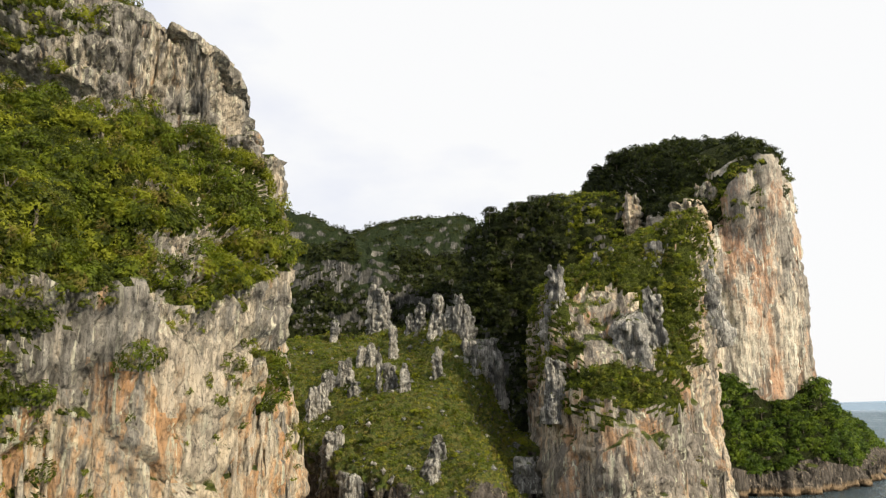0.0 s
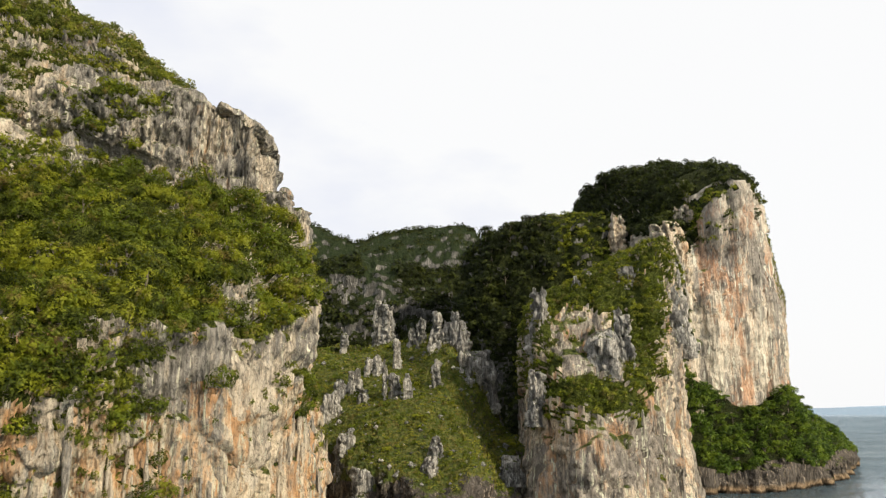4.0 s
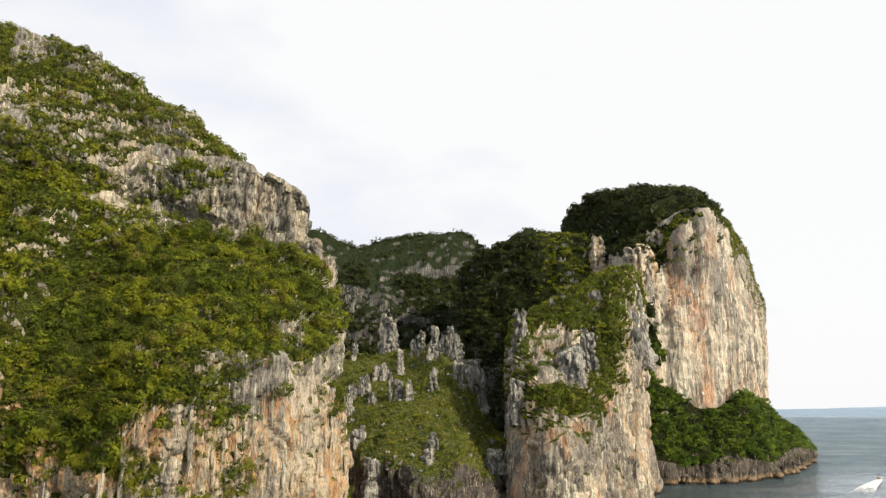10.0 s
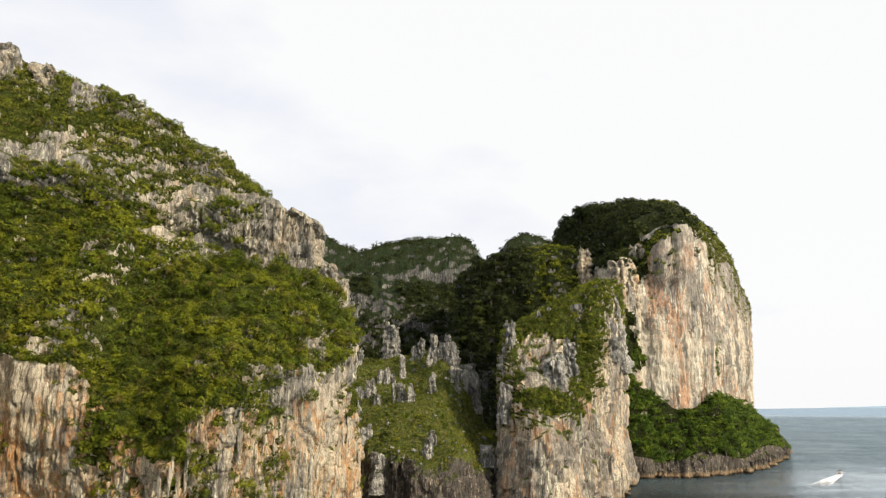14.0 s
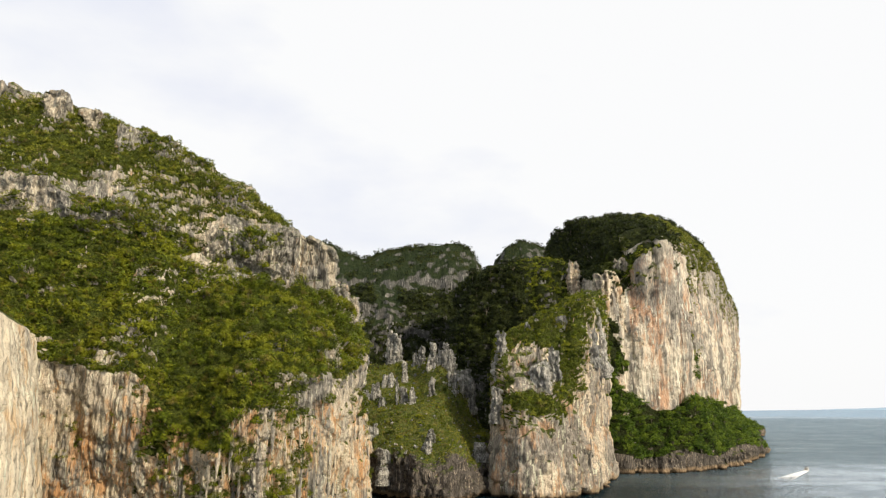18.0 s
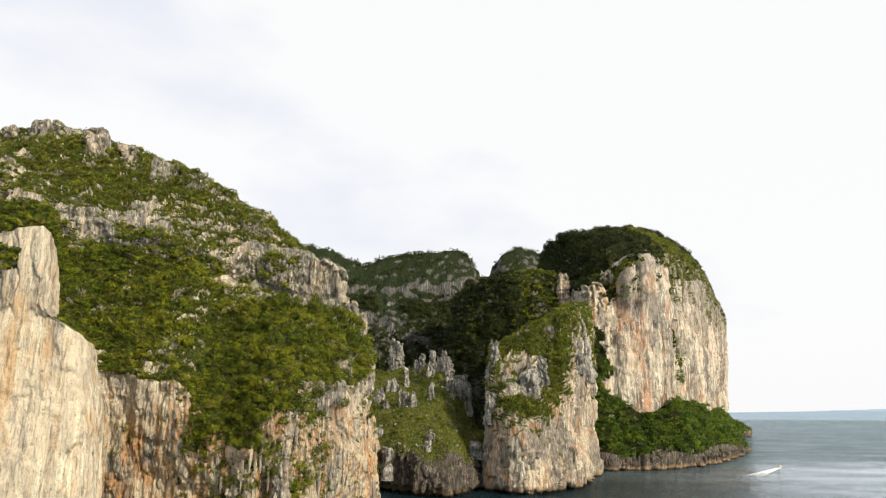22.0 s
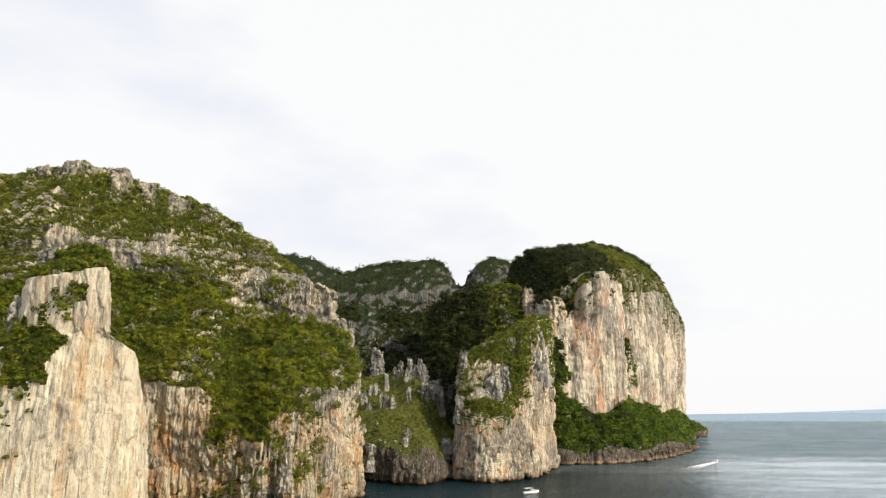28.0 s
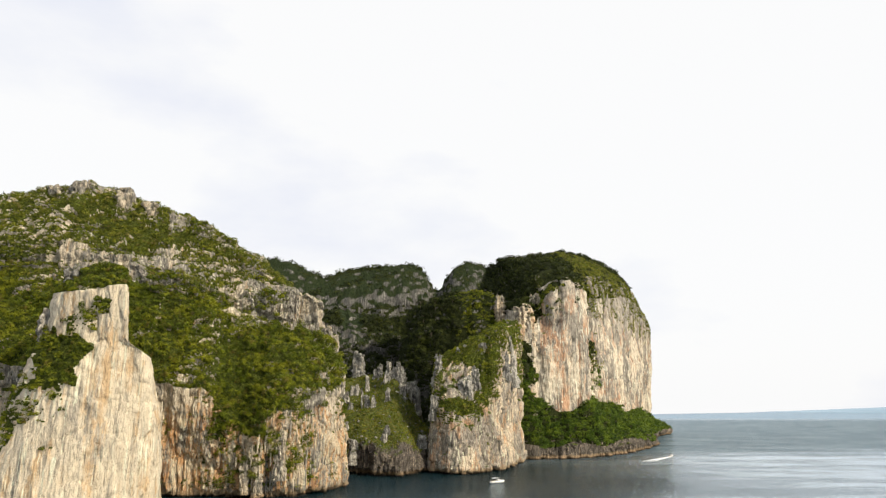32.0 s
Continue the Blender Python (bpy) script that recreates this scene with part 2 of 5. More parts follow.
ROCK_STACK = limestone("limestone_stack", (0.30, 0.268, 0.225), (0.62, 0.515, 0.385), (0.47, 0.265, 0.13), 0.474, 0.510, 0.62, 0.58, scale=0.7)
# Shadow over the back valley is put into this stone's dark colours.
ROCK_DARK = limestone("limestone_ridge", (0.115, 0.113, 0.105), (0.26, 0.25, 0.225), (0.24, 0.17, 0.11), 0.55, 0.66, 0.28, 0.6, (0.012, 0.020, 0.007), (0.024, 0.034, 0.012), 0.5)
ROCK_SHORE = limestone("limestone_shore", (0.12, 0.105, 0.09), (0.34, 0.28, 0.21), (0.24, 0.15, 0.08), 0.55, 0.57, 0.7)
GRASS_SOIL = limestone("turf_slope", (0.17, 0.155, 0.12), (0.34, 0.30, 0.22), (0.20, 0.14, 0.06), 0.58, 0.55, 0.12, 0.6, (0.060, 0.085, 0.016), (0.14, 0.135, 0.035))
SOIL_DARK = litter("leaf_litter", (0.026, 0.036, 0.008), (0.072, 0.092, 0.016), (0.15, 0.17, 0.03))
# Forest floor, near black: the shade under the trees is in the colour.
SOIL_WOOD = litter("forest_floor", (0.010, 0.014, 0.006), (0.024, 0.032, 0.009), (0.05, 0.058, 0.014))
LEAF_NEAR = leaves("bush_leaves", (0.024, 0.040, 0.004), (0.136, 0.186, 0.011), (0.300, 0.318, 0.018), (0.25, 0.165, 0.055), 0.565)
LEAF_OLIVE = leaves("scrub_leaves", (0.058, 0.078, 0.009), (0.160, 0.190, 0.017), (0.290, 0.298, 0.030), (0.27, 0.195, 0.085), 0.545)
# Forest leaves; the shade on the back valley is darkened into this colour.
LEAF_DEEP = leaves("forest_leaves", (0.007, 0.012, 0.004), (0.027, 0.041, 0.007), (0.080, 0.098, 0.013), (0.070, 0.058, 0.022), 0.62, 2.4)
LEAF_SKIRT = leaves("shore_tree_leaves", (0.018, 0.040, 0.005), (0.090, 0.160, 0.012), (0.190, 0.262, 0.020), (0.15, 0.12, 0.035), 0.64, 2.6)
GRASS = leaves("grass_blades", (0.078, 0.116, 0.010), (0.190, 0.225, 0.020), (0.305, 0.292, 0.038), (0.30, 0.205, 0.085), 0.53)
BARK = plain("bark", (0.20, 0.17, 0.13), 0.9, 0.2, 0, 0.6)

# ---------------------------------------------------------------- noise on arrays
def _corner(i, j, k, seed):
    h = (i * 374761393 + j * 668265263 + k * 1274126177 + seed * 974634541) & 0xFFFFFFFF
    h = ((h ^ (h >> 13)) * 1274126177) & 0xFFFFFFFF
    h = ((h ^ (h >> 16)) * 2246822519) & 0xFFFFFFFF
    return ((h ^ (h >> 15)) & 0xFFFF) / 32767.5 - 1.0


def lattice(p, seed=0):
    """Smooth value noise in -1..1 at the points p (n, 3)."""
    f = np.floor(p)
    i, j, k = f.astype(np.int64).T
    t = p - f
    t = t * t * t * (t * (t * 6 - 15) + 10)
    x, y, z = t.T
    total = 0
    for a in (0, 1):
        wa = x if a else 1 - x
        for b in (0, 1):
            wb = y if b else 1 - y
            for c in (0, 1):
                total = total + wa * wb * (z if c else 1 - z) * _corner(i + a, j + b, k + c, seed)
    return total


TWIST = np.array(Euler((0.7, 0.4, 1.1)).to_matrix())


def fbm(p, octaves=4, seed=0, gain=0.5):
    total, amp, norm = 0, 1.0, 0.0
    q = p
    for o in range(octaves):
        total = total + amp * lattice(q, seed + o)
        norm += amp
        amp *= gain
        q = (q @ TWIST.T) * 2.03
    return total / norm


def flutes(p, seed=0):
    """Upright rounded ribs with sharp gutters between them, about -1..1: the noise hardly changes with height."""
    bend = np.stack([lattice(p * 0.06, seed + 40), lattice(p * 0.06, seed + 41), 0 * p[:, 0]], 1) * 1.1
    q = (p + bend) * np.array([1, 1, 0.10])
    total = 0
    for k, (f, w) in enumerate(((0.34, 1.0), (0.85, 0.62), (1.9, 0.36))):
        total = total + w * (np.minimum(np.abs(lattice(q * f, seed + k)) * 3.2, 1.0) - 0.62)
    return total * 1.2


def facets(p, seed=0):
    """Broken rock: each block has its own step and its own tilted face, about -1..1, and how near the point is to a joint, 0..1."""
    f = np.floor(p).astype(np.int64)
    near = np.full(len(p), 9.0)
    second = np.full(len(p), 9.0)
    face = np.zeros(len(p))
    for a in (-1, 0, 1):
        for b in (-1, 0, 1):
            for c in (-1, 0, 1):
                i, j, k = f[:, 0] + a, f[:, 1] + b, f[:, 2] + c
                r1, r2, r3 = _corner(i, j, k, seed), _corner(i, j, k, seed + 1), _corner(i, j, k, seed + 2)
                dx, dy, dz = i + 0.5 + 0.46 * r1 - p[:, 0], j + 0.5 + 0.46 * r2 - p[:, 1], k + 0.5 + 0.46 * r3 - p[:, 2]
                d = dx * dx + dy * dy + dz * dz
                closer = d < near
                second = np.where(closer, near, np.minimum(second, d))
                tilt = 0.55 * _corner(i, j, k, seed + 3) + 0.9 * (r2 * dx - r1 * dy + (r3 * 0.7 + 0.25) * dz)
                face = np.where(closer, tilt, face)
                near = np.where(closer, d, near)
    return face, np.clip(1 - (np.sqrt(second) - np.sqrt(near)) / 0.10, 0, 1)


def buttresses(p, seed=0):
    """Broad upright bulges parted by clefts."""
    q = p * np.array([1, 1, 0.22])
    return 1.5 * (np.minimum(np.abs(lattice(q / 15, seed)) * 2.4, 1.0) - 0.55) + 0.8 * lattice(p / np.array([23, 23, 40]), seed + 1)


# ---------------------------------------------------------------- meshes from arrays
def quads_mesh(name, verts, faces, material, smooth=True):
    me = bpy.data.meshes.new(name)
    faces = np.asarray(faces)
    me.vertices.add(len(verts))
    me.vertices.foreach_set("co", np.ascontiguousarray(verts, dtype=np.float32).ravel())
    me.loops.add(faces.size)
    me.loops.foreach_set("vertex_index", np.ascontiguousarray(faces, dtype=np.int32).ravel())
    me.polygons.add(len(faces))
    me.polygons.foreach_set("loop_start", np.arange(0, faces.size, faces.shape[1], dtype=np.int32))
    me.update(calc_edges=True)
    me.polygons.foreach_set("use_smooth", np.full(len(faces), smooth))
    me.materials.append(material)
    return me


def spline(points, n, closed):
    """Points (N, 3...) along the first axis, n samples for each of the gaps."""
    N = len(points)
    rows = []
    for i in range(N if closed else N - 1):
        p0, p1 = points[(i - 1) % N if closed else max(i - 1, 0)], points[i]
        p2, p3 = points[(i + 1) % N], points[(i + 2) % N if closed else min(i + 2, N - 1)]
        t = (np.arange(n[i]) / n[i]).reshape(-1, *([1] * (points.ndim - 1)))
        rows.append(0.5 * (2 * p1 + (p2 - p0) * t + (2 * p0 - 5 * p1 + 4 * p2 - p3) * t * t + (3 * p1 - p0 - 3 * p2 + p3) * t ** 3))
    if not closed:
        rows.append(points[-1:])
    return np.concatenate(rows)


def loft(lines, du, dv, coarse=(), bend=0.45, fine={}):
    """A closed hill from contour lines, all with as many stations, foot first. coarse: stations whose gap is laid out four times as wide; fine: other factors.
    Gives the grid (rows, columns, 3) and, for each row, its place between the lines."""
    L = np.array(lines, dtype=float)
    K, N = L.shape[:2]
    gaps = np.linalg.norm(np.roll(L, -1, 1) - L, axis=2)
    n = [max(2, int(np.percentile(gaps[:, i], 70) / (du * (4 if i in coarse else fine.get(i, 1.0))))) for i in range(N)]
    around = spline(np.swapaxes(L, 0, 1), n, True)            # columns, K, 3
    rise = np.median(np.linalg.norm(np.diff(L, axis=0), axis=2), axis=1)
    m = [max(2, int(r / dv)) for r in rise]
    G = np.swapaxes(around, 0, 1)
    curved = spline(G, m, False)
    straight = np.concatenate([G[k] + (G[k + 1] - G[k]) * (np.arange(m[k]) / m[k])[:, None, None] for k in range(K - 1)] + [G[-1:]])
    grid = bend * curved + (1 - bend) * straight
    at = np.concatenate([k + np.arange(m[k]) / m[k] for k in range(K - 1)] + [[K - 1.0]])
    top = grid[-1].mean(0) + np.array([0, 0, 1.0])
    caps = max(3, int(np.linalg.norm(grid[-1] - top, axis=1).mean() / (dv * 1.5)))
    for c in range(1, caps + 1):
        f = c / caps * 0.999
        grid = np.concatenate([grid, (grid[len(at) - 1] * (1 - f) + top * f)[None]])
    at = np.concatenate([at, K - 1 + np.arange(1, caps + 1) / caps])
    return grid, at


def normals(grid):
    a = np.roll(grid, -1, 1) - np.roll(grid, 1, 1)
    b = np.gradient(grid, axis=0)
    nrm = np.cross(a, b)
    nrm /= np.linalg.norm(nrm, axis=2, keepdims=True) + 1e-9
    away = grid - grid.mean((0, 1))
    if (nrm[:, :, :2] * away[:, :, :2]).sum() < 0:
        nrm = -nrm
    return nrm


def spurs(p, seed):
    """Spurs running down a slope, parted by gullies: about -0.6..1."""
    q = (p + 5 * lattice(p / 21, seed + 70)[:, None]) / np.array([15.0, 40.0, 70.0])
    return 1.0 - 1.6 * np.minimum(np.abs(lattice(q, seed + 71)) * 2.2, 1.0) + 0.35 * lattice(p / 6, seed + 72)


def weather(grid, seed, big=2.5, rib=1.0, block=0.8, size=1.0, roll=0.0, joint=0.0, bed=0.3, crag=0.0, gully=0.0, smooth_from=None, broken=None):
    """Push the surface in and out: buttresses, upright ribs, blocks; slopes only swell. roll: how far ledges rise and fall."""
    if roll:
        p = grid.reshape(-1, 3) * np.array([1, 1, 0])
        hold = np.clip((grid[:, :, 2] - 8) / 15, 0, 1) * np.clip((130 - grid[:, :, 2]) / 60, 0.15, 1)
        grid = grid.copy()
        grid[:, :, 2] += roll * hold * (1.3 * fbm(p / 20, 3, seed + 90)).reshape(hold.shape)
    nrm = normals(grid)
    shape = grid.shape[:2]
    p = grid.reshape(-1, 3) / size
    steep = np.clip(1.25 - 1.3 * np.clip(nrm[:, :, 2], 0, 1), 0.12, 1).reshape(-1)
    d = big * ((1 - steep) * fbm(p / 17, 3, seed) + steep * buttresses(p, seed + 3)) + steep * (rib * flutes(p, seed + 7) + block * fbm(p / 4.2, 4, seed + 20, 0.6))
    step = np.abs((p[:, 2] / 6.5 + 0.5 * lattice(p / 11, seed + 5)) % 1 - 0.5) * 2
    d = d + steep * bed * np.clip(p[:, 2] * size / 70, 0.35, 1.3) * (np.clip(step * 1.6, 0, 1) - 0.6) * np.clip(1.0 + 1.2 * lattice(p / 15, seed + 6), 0.2, 2)
    if smooth_from:
        joint = joint * np.clip(0.3 + 0.7 * (grid[:, :, 0].reshape(-1) - smooth_from) / 16, 0.3, 1.0)
    if gully:
        d = d + gully * (1.12 - steep) * (spurs(p, seed) - 0.75)
    if np.any(joint):
        drift = np.stack([lattice(p / 9, seed + 31), lattice(p / 9, seed + 32), lattice(p / 9, seed + 33)], 1) * 1.6
        large, gap = facets((p + drift) / np.array([5.5, 5.5, 15.0]), seed + 50)
        middle, cleft = facets((p + drift * 0.5) / np.array([2.2, 2.2, 7.5]), seed + 55)
        small, _ = facets(p / np.array([1.0, 1.0, 3.0]), seed + 59)
        d = d + steep * joint * (large * 1.6 - gap * 1.1 + middle * 0.75 - cleft * 0.6 + small * 0.32)
    if crag:
        lump, _ = facets((p + 2.5 * lattice(p / 12, seed + 34)[:, None]) / np.array([8.0, 8.0, 8.0]), seed + 61)
        knob, _ = facets(p / np.array([3.4, 3.4, 3.8]), seed + 65)
        d = d + (1.1 - steep) * crag * (lump * 2.2 + knob * 0.9)
    if broken:
        low, deep = broken
        chunk, crack = facets((p + 1.2 * lattice(p / 5, seed + 36)[:, None]) / np.array([3.0, 3.0, 4.6]), seed + 67)
        chip, _ = facets(p / np.array([1.3, 1.3, 1.9]), seed + 69)
        d = d + steep * deep * np.clip((grid[:, :, 2].reshape(-1) - low) / 12, 0, 1) * (chunk * 1.1 - crack * 0.9 + chip * 0.45)
    return grid + nrm * (d * size).reshape(*shape, 1)


def grid_faces(shape):
    r, c = shape
    i = np.arange(r - 1)[:, None] * c
    j = np.arange(c)[None]
    k = (j + 1) % c
    return np.stack([i + j, i + k, i + c + k, i + c + j], 2).reshape(-1, 4)



def hill(name, lines, material, label, cover, seed, du, dv, coarse=(), big=2.5, rib=1.0, block=0.8, size=1.0, bend=0.45, category="cliff", kind="structure", roll=0.0, patchy=(11.0, 11.0, 17.0), spread=0.55, shifts=(), shore=None, fine={}, joint=0.0, soil=None, bed=0.3, crag=0.0, gully=0.0, smooth_from=None, broken=None, soil_from=0.56):
    """A rock mass; cover: how green each stretch between the lines is; shifts: boxes of the plan that are greener or barer;
    shore: the height up to which the stone is another; soil: what lies under the plants. Gives the object and places for plants: point, normal, area, green."""
    grid, at = loft(lines, du, dv, coarse, bend, fine)
    grid = weather(grid, seed, big, rib, block, size, roll, joint, bed, crag, gully, smooth_from, broken)
    faces = grid_faces(grid.shape[:2])
    flip = np.cross(grid[1, 1] - grid[1, 0], grid[2, 0] - grid[1, 0])
    if np.dot(flip, normals(grid)[1, 0]) < 0:
        faces = faces[:, ::-1]
    V = grid.reshape(-1, 3)
    ob = tagged(new(name, quads_mesh(name, V, faces, material)), label, category, kind=kind)
    q = V[faces]
    mid = q.mean(1)
    cr = np.cross(q[:, 2] - q[:, 0], q[:, 3] - q[:, 1])
    area = np.linalg.norm(cr, axis=1) / 2
    nrm = cr / (2 * area[:, None] + 1e-9)
    rowat = np.repeat(at[:-1], grid.shape[1])
    cov = np.array(list(cover) + [cover[-1]])[np.clip(rowat.astype(int), 0, len(cover))]
    green = cov + spread * fbm(mid / np.array(patchy), 4, seed + 60) + (0.45 + 0.35 * min(crag, 1.0)) * (nrm[:, 2] - 0.35)
    if gully:
        green = green - 0.16 * spurs(mid, seed) * np.clip((mid[:, 2] - 60) / 30, 0, 1)
    for (x0, x1), (y0, y1), (z0, z1), more in shifts:
        edge = 9.0 * fbm(mid / 10, 3, seed + 77)
        inside = (mid[:, 0] > x0 + edge) & (mid[:, 0] < x1 + edge) & (mid[:, 1] > y0) & (mid[:, 1] < y1) & (mid[:, 2] > z0 + edge) & (mid[:, 2] < z1 + edge)
        green = green + more * inside
    green[mid[:, 2] < 4] = 0
    if shore:
        low, stone, ragged = shore
        ob.data.materials.append(stone)
        kinds = (mid[:, 2] < low + ragged * fbm(mid / 9, 3, seed + 88)).astype(np.int32)
    else:
        kinds = np.zeros(len(mid), np.int32)
    if soil:
        ob.data.materials.append(soil)
        kinds[green > soil_from] = len(ob.data.materials) - 1
    ob.data.polygons.foreach_set("material_index", kinds)
    return ob, (mid, nrm, area, green)


# ---------------------------------------------------------------- plants
def bush_shape(cards, rng, flat=0.8, card=0.34, corners=3):
    """A rounded, uneven plant of unit radius made of single leaf sprays: vertices and quads."""
    d = rng.normal(size=(cards, 3))
    d[:, 2] = np.abs(d[:, 2]) * 1.0 - 0.25
    d /= np.linalg.norm(d, axis=1, keepdims=True)
    lump = 0.78 + 0.30 * lattice(d * 1.9 + rng.uniform(0, 50), 3) + rng.uniform(-0.10, 0.12, cards)
    c = d * lump[:, None] * np.array([1, 1, flat])
    nrm = d + rng.normal(size=(cards, 3)) * 0.45 + np.array([0, 0, 0.45])
    nrm /= np.linalg.norm(nrm, axis=1, keepdims=True)
    side = np.cross(nrm, rng.normal(size=(cards, 3)))
    side /= np.linalg.norm(side, axis=1, keepdims=True)
    up = np.cross(nrm, side)
    s = card * rng.uniform(0.65, 1.25, (cards, 1))
    if corners == 3:
        v = np.stack([c - side * s * 1.1 - up * s * 0.5, c + side * s * 1.1 - up * s * 0.55, c + up * s * 1.0 + side * s * rng.uniform(-0.5, 0.5, (cards, 1)) + nrm * s * 0.2], 1)
    else:
        v = np.stack([c - side * s, c - up * s * 0.62 + nrm * s * 0.15, c + side * s, c + up * s * 0.62 + nrm * s * 0.15], 1)
    return v.reshape(-1, 3), np.arange(cards * corners).reshape(-1, corners)


def plants(name, spots, material, label, category, per_area, radius, cards, seed, least=0.5, flat=0.8, card=0.34, keep=None, tall=(0.8, 1.25), sink=0.25):
    """Scatter plants over the green part of the spots as one mass of foliage."""
    rng = np.random.default_rng(seed)
    mid, nrm, area, green = (np.concatenate(a) for a in zip(*spots)) if isinstance(spots, list) else spots
    ok = green > least
    if keep is not None:
        ok &= keep(mid)
    mid, nrm, area = mid[ok], nrm[ok], area[ok]
    count = int(area.sum() * per_area)
    if count < 1:
        return None
    pick = rng.choice(len(mid), count, p=area / area.sum())
    at, n = mid[pick], nrm[pick]
    at = at + rng.uniform(-0.5, 0.5, at.shape) * np.sqrt(area[pick])[:, None]
    r = radius[0] + (radius[1] - radius[0]) * rng.beta(1.6, 3.0, count)
    shapes = [bush_shape(cards, rng, flat, card) for _ in range(8)]
    which = rng.integers(0, 8, count)
    V, F, base = [], [], 0
    for w in range(8):
        sel = np.nonzero(which == w)[0]
        if not len(sel):
            continue
        tv, tf = shapes[w]
        a = rng.uniform(0, 2 * math.pi, len(sel))
        ca, sa = np.cos(a)[:, None], np.sin(a)[:, None]
        s = r[sel][:, None]
        st = s * rng.uniform(*tall, (len(sel), 1))
        x = (tv[None, :, 0] * ca - tv[None, :, 1] * sa) * s
        y = (tv[None, :, 0] * sa + tv[None, :, 1] * ca) * s
        z = tv[None, :, 2] * st
        lean = n[sel][:, None, :2]
        pts = np.stack([x + lean[:, :, 0] * z * 0.5, y + lean[:, :, 1] * z * 0.5, z], 2) + (at[sel] + n[sel] * (r[sel] * sink)[:, None])[:, None]
        V.append(pts.reshape(-1, 3))
        F.append((tf[None] + (np.arange(len(sel)) * len(tv))[:, None, None]).reshape(-1, tf.shape[1]) + base)
        base += len(sel) * len(tv)
    ob = new(name, quads_mesh(name, np.concatenate(V), np.concatenate(F), material, False))
    return tagged(ob, label, category, kind="stuff")


# ---------------------------------------------------------------- sea
def sea_material():
    g = Graph("sea_water")
    swell = g.noise(0.05, (0.8, 0.5, 1), 3, 0.5)
    drift = g.noise(0.13, (0.7, 0.4, 1), 5, 0.62, 17)
    chop = g.noise(0.32, (0.9, 0.5, 1), 5, 0.65, 3)
    ripple = g.noise(1.2, (0.9, 0.7, 1), 4, 0.6, 6)
    gusts = g.noise(0.0045, (0.6, 1.5, 1), 5, 0.6, 9)
    streak = g.noise(0.03, (0.40, 1.2, 1), 7, 0.72, 23)
    b = g.bump(swell, 0.4, 0.6)
    b = g.bump(drift, 0.9, 1.8, b)
    b = g.bump(chop, 1.0, 2.2, b)
    b = g.bump(ripple, 1.0, 0.7, b)
    split = g.n.new("ShaderNodeSeparateXYZ")
    g.l.new(g.co, split.inputs[0])
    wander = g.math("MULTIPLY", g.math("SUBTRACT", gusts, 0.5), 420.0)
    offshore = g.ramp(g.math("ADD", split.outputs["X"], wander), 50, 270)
    ahead = g.math("ADD", split.outputs["Y"], wander)
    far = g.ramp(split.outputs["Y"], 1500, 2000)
    ruffled = g.math("MULTIPLY", g.ramp(ahead, 220, 420), g.ramp(split.outputs["Y"], 1500, 2000, 1.0, 0.0))
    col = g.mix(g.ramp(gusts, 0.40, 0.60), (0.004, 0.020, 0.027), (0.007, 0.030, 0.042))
    # Offshore sky sheen is put into the water's colour; it stays dark near cliffs.
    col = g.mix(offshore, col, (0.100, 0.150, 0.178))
    # Streaks of duller and brighter sheen, also mixed into the colour.
    col = g.mix(g.math("MULTIPLY", offshore, g.ramp(streak, 0.48, 0.60, 0.0, 0.55)), col, (0.034, 0.066, 0.082))
    col = g.mix(g.math("MULTIPLY", offshore, g.ramp(streak, 0.48, 0.38, 0.0, 0.65)), col, (0.19, 0.24, 0.27))
    # Distance haze is painted here: the colour pales to blue far out.
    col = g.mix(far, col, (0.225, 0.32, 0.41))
    body = g.n.new("ShaderNodeBsdfDiffuse")
    g.l.new(col, body.inputs["Color"])
    shine = g.n.new("ShaderNodeBsdfGlossy")
    shine.inputs["Color"].default_value = (0.88, 0.95, 1.0, 1)
    g.l.new(g.ramp(gusts, 0.40, 0.62, 0.06, 0.20), shine.inputs["Roughness"])
    edge = g.n.new("ShaderNodeFresnel")
    edge.inputs["IOR"].default_value = 1.33
    for node in (body, shine, edge):
        g.l.new(b, node.inputs["Normal"])
    water = g.n.new("ShaderNodeMixShader")
    calm = g.math("MULTIPLY", g.math("MULTIPLY", offshore, g.ramp(streak, 0.58, 0.40, 0.26, 0.60)), g.math("SUBTRACT", 1.0, g.math("MAXIMUM", ruffled, far)))
    g.l.new(g.math("ADD", calm, g.math("MULTIPLY", edge.outputs[0], g.math("SUBTRACT", 1.0, g.math("ADD", g.math("MULTIPLY", ruffled, 0.34), g.math("MULTIPLY", far, 0.45))))), water.inputs[0])
    g.l.new(body.outputs[0], water.inputs[1])
    g.l.new(shine.outputs[0], water.inputs[2])
    return g.out(water)


def sea_reach(bearing):
    """How far the sea is seen before the haze takes it, by the bearing clockwise from +y in degrees."""
    return float(np.interp(bearing, (0, 12, 22, 26, 30, 33, 90, 180), (3000, 2850, 3000, 3500, 4200, 4600, 4600, 4600)))


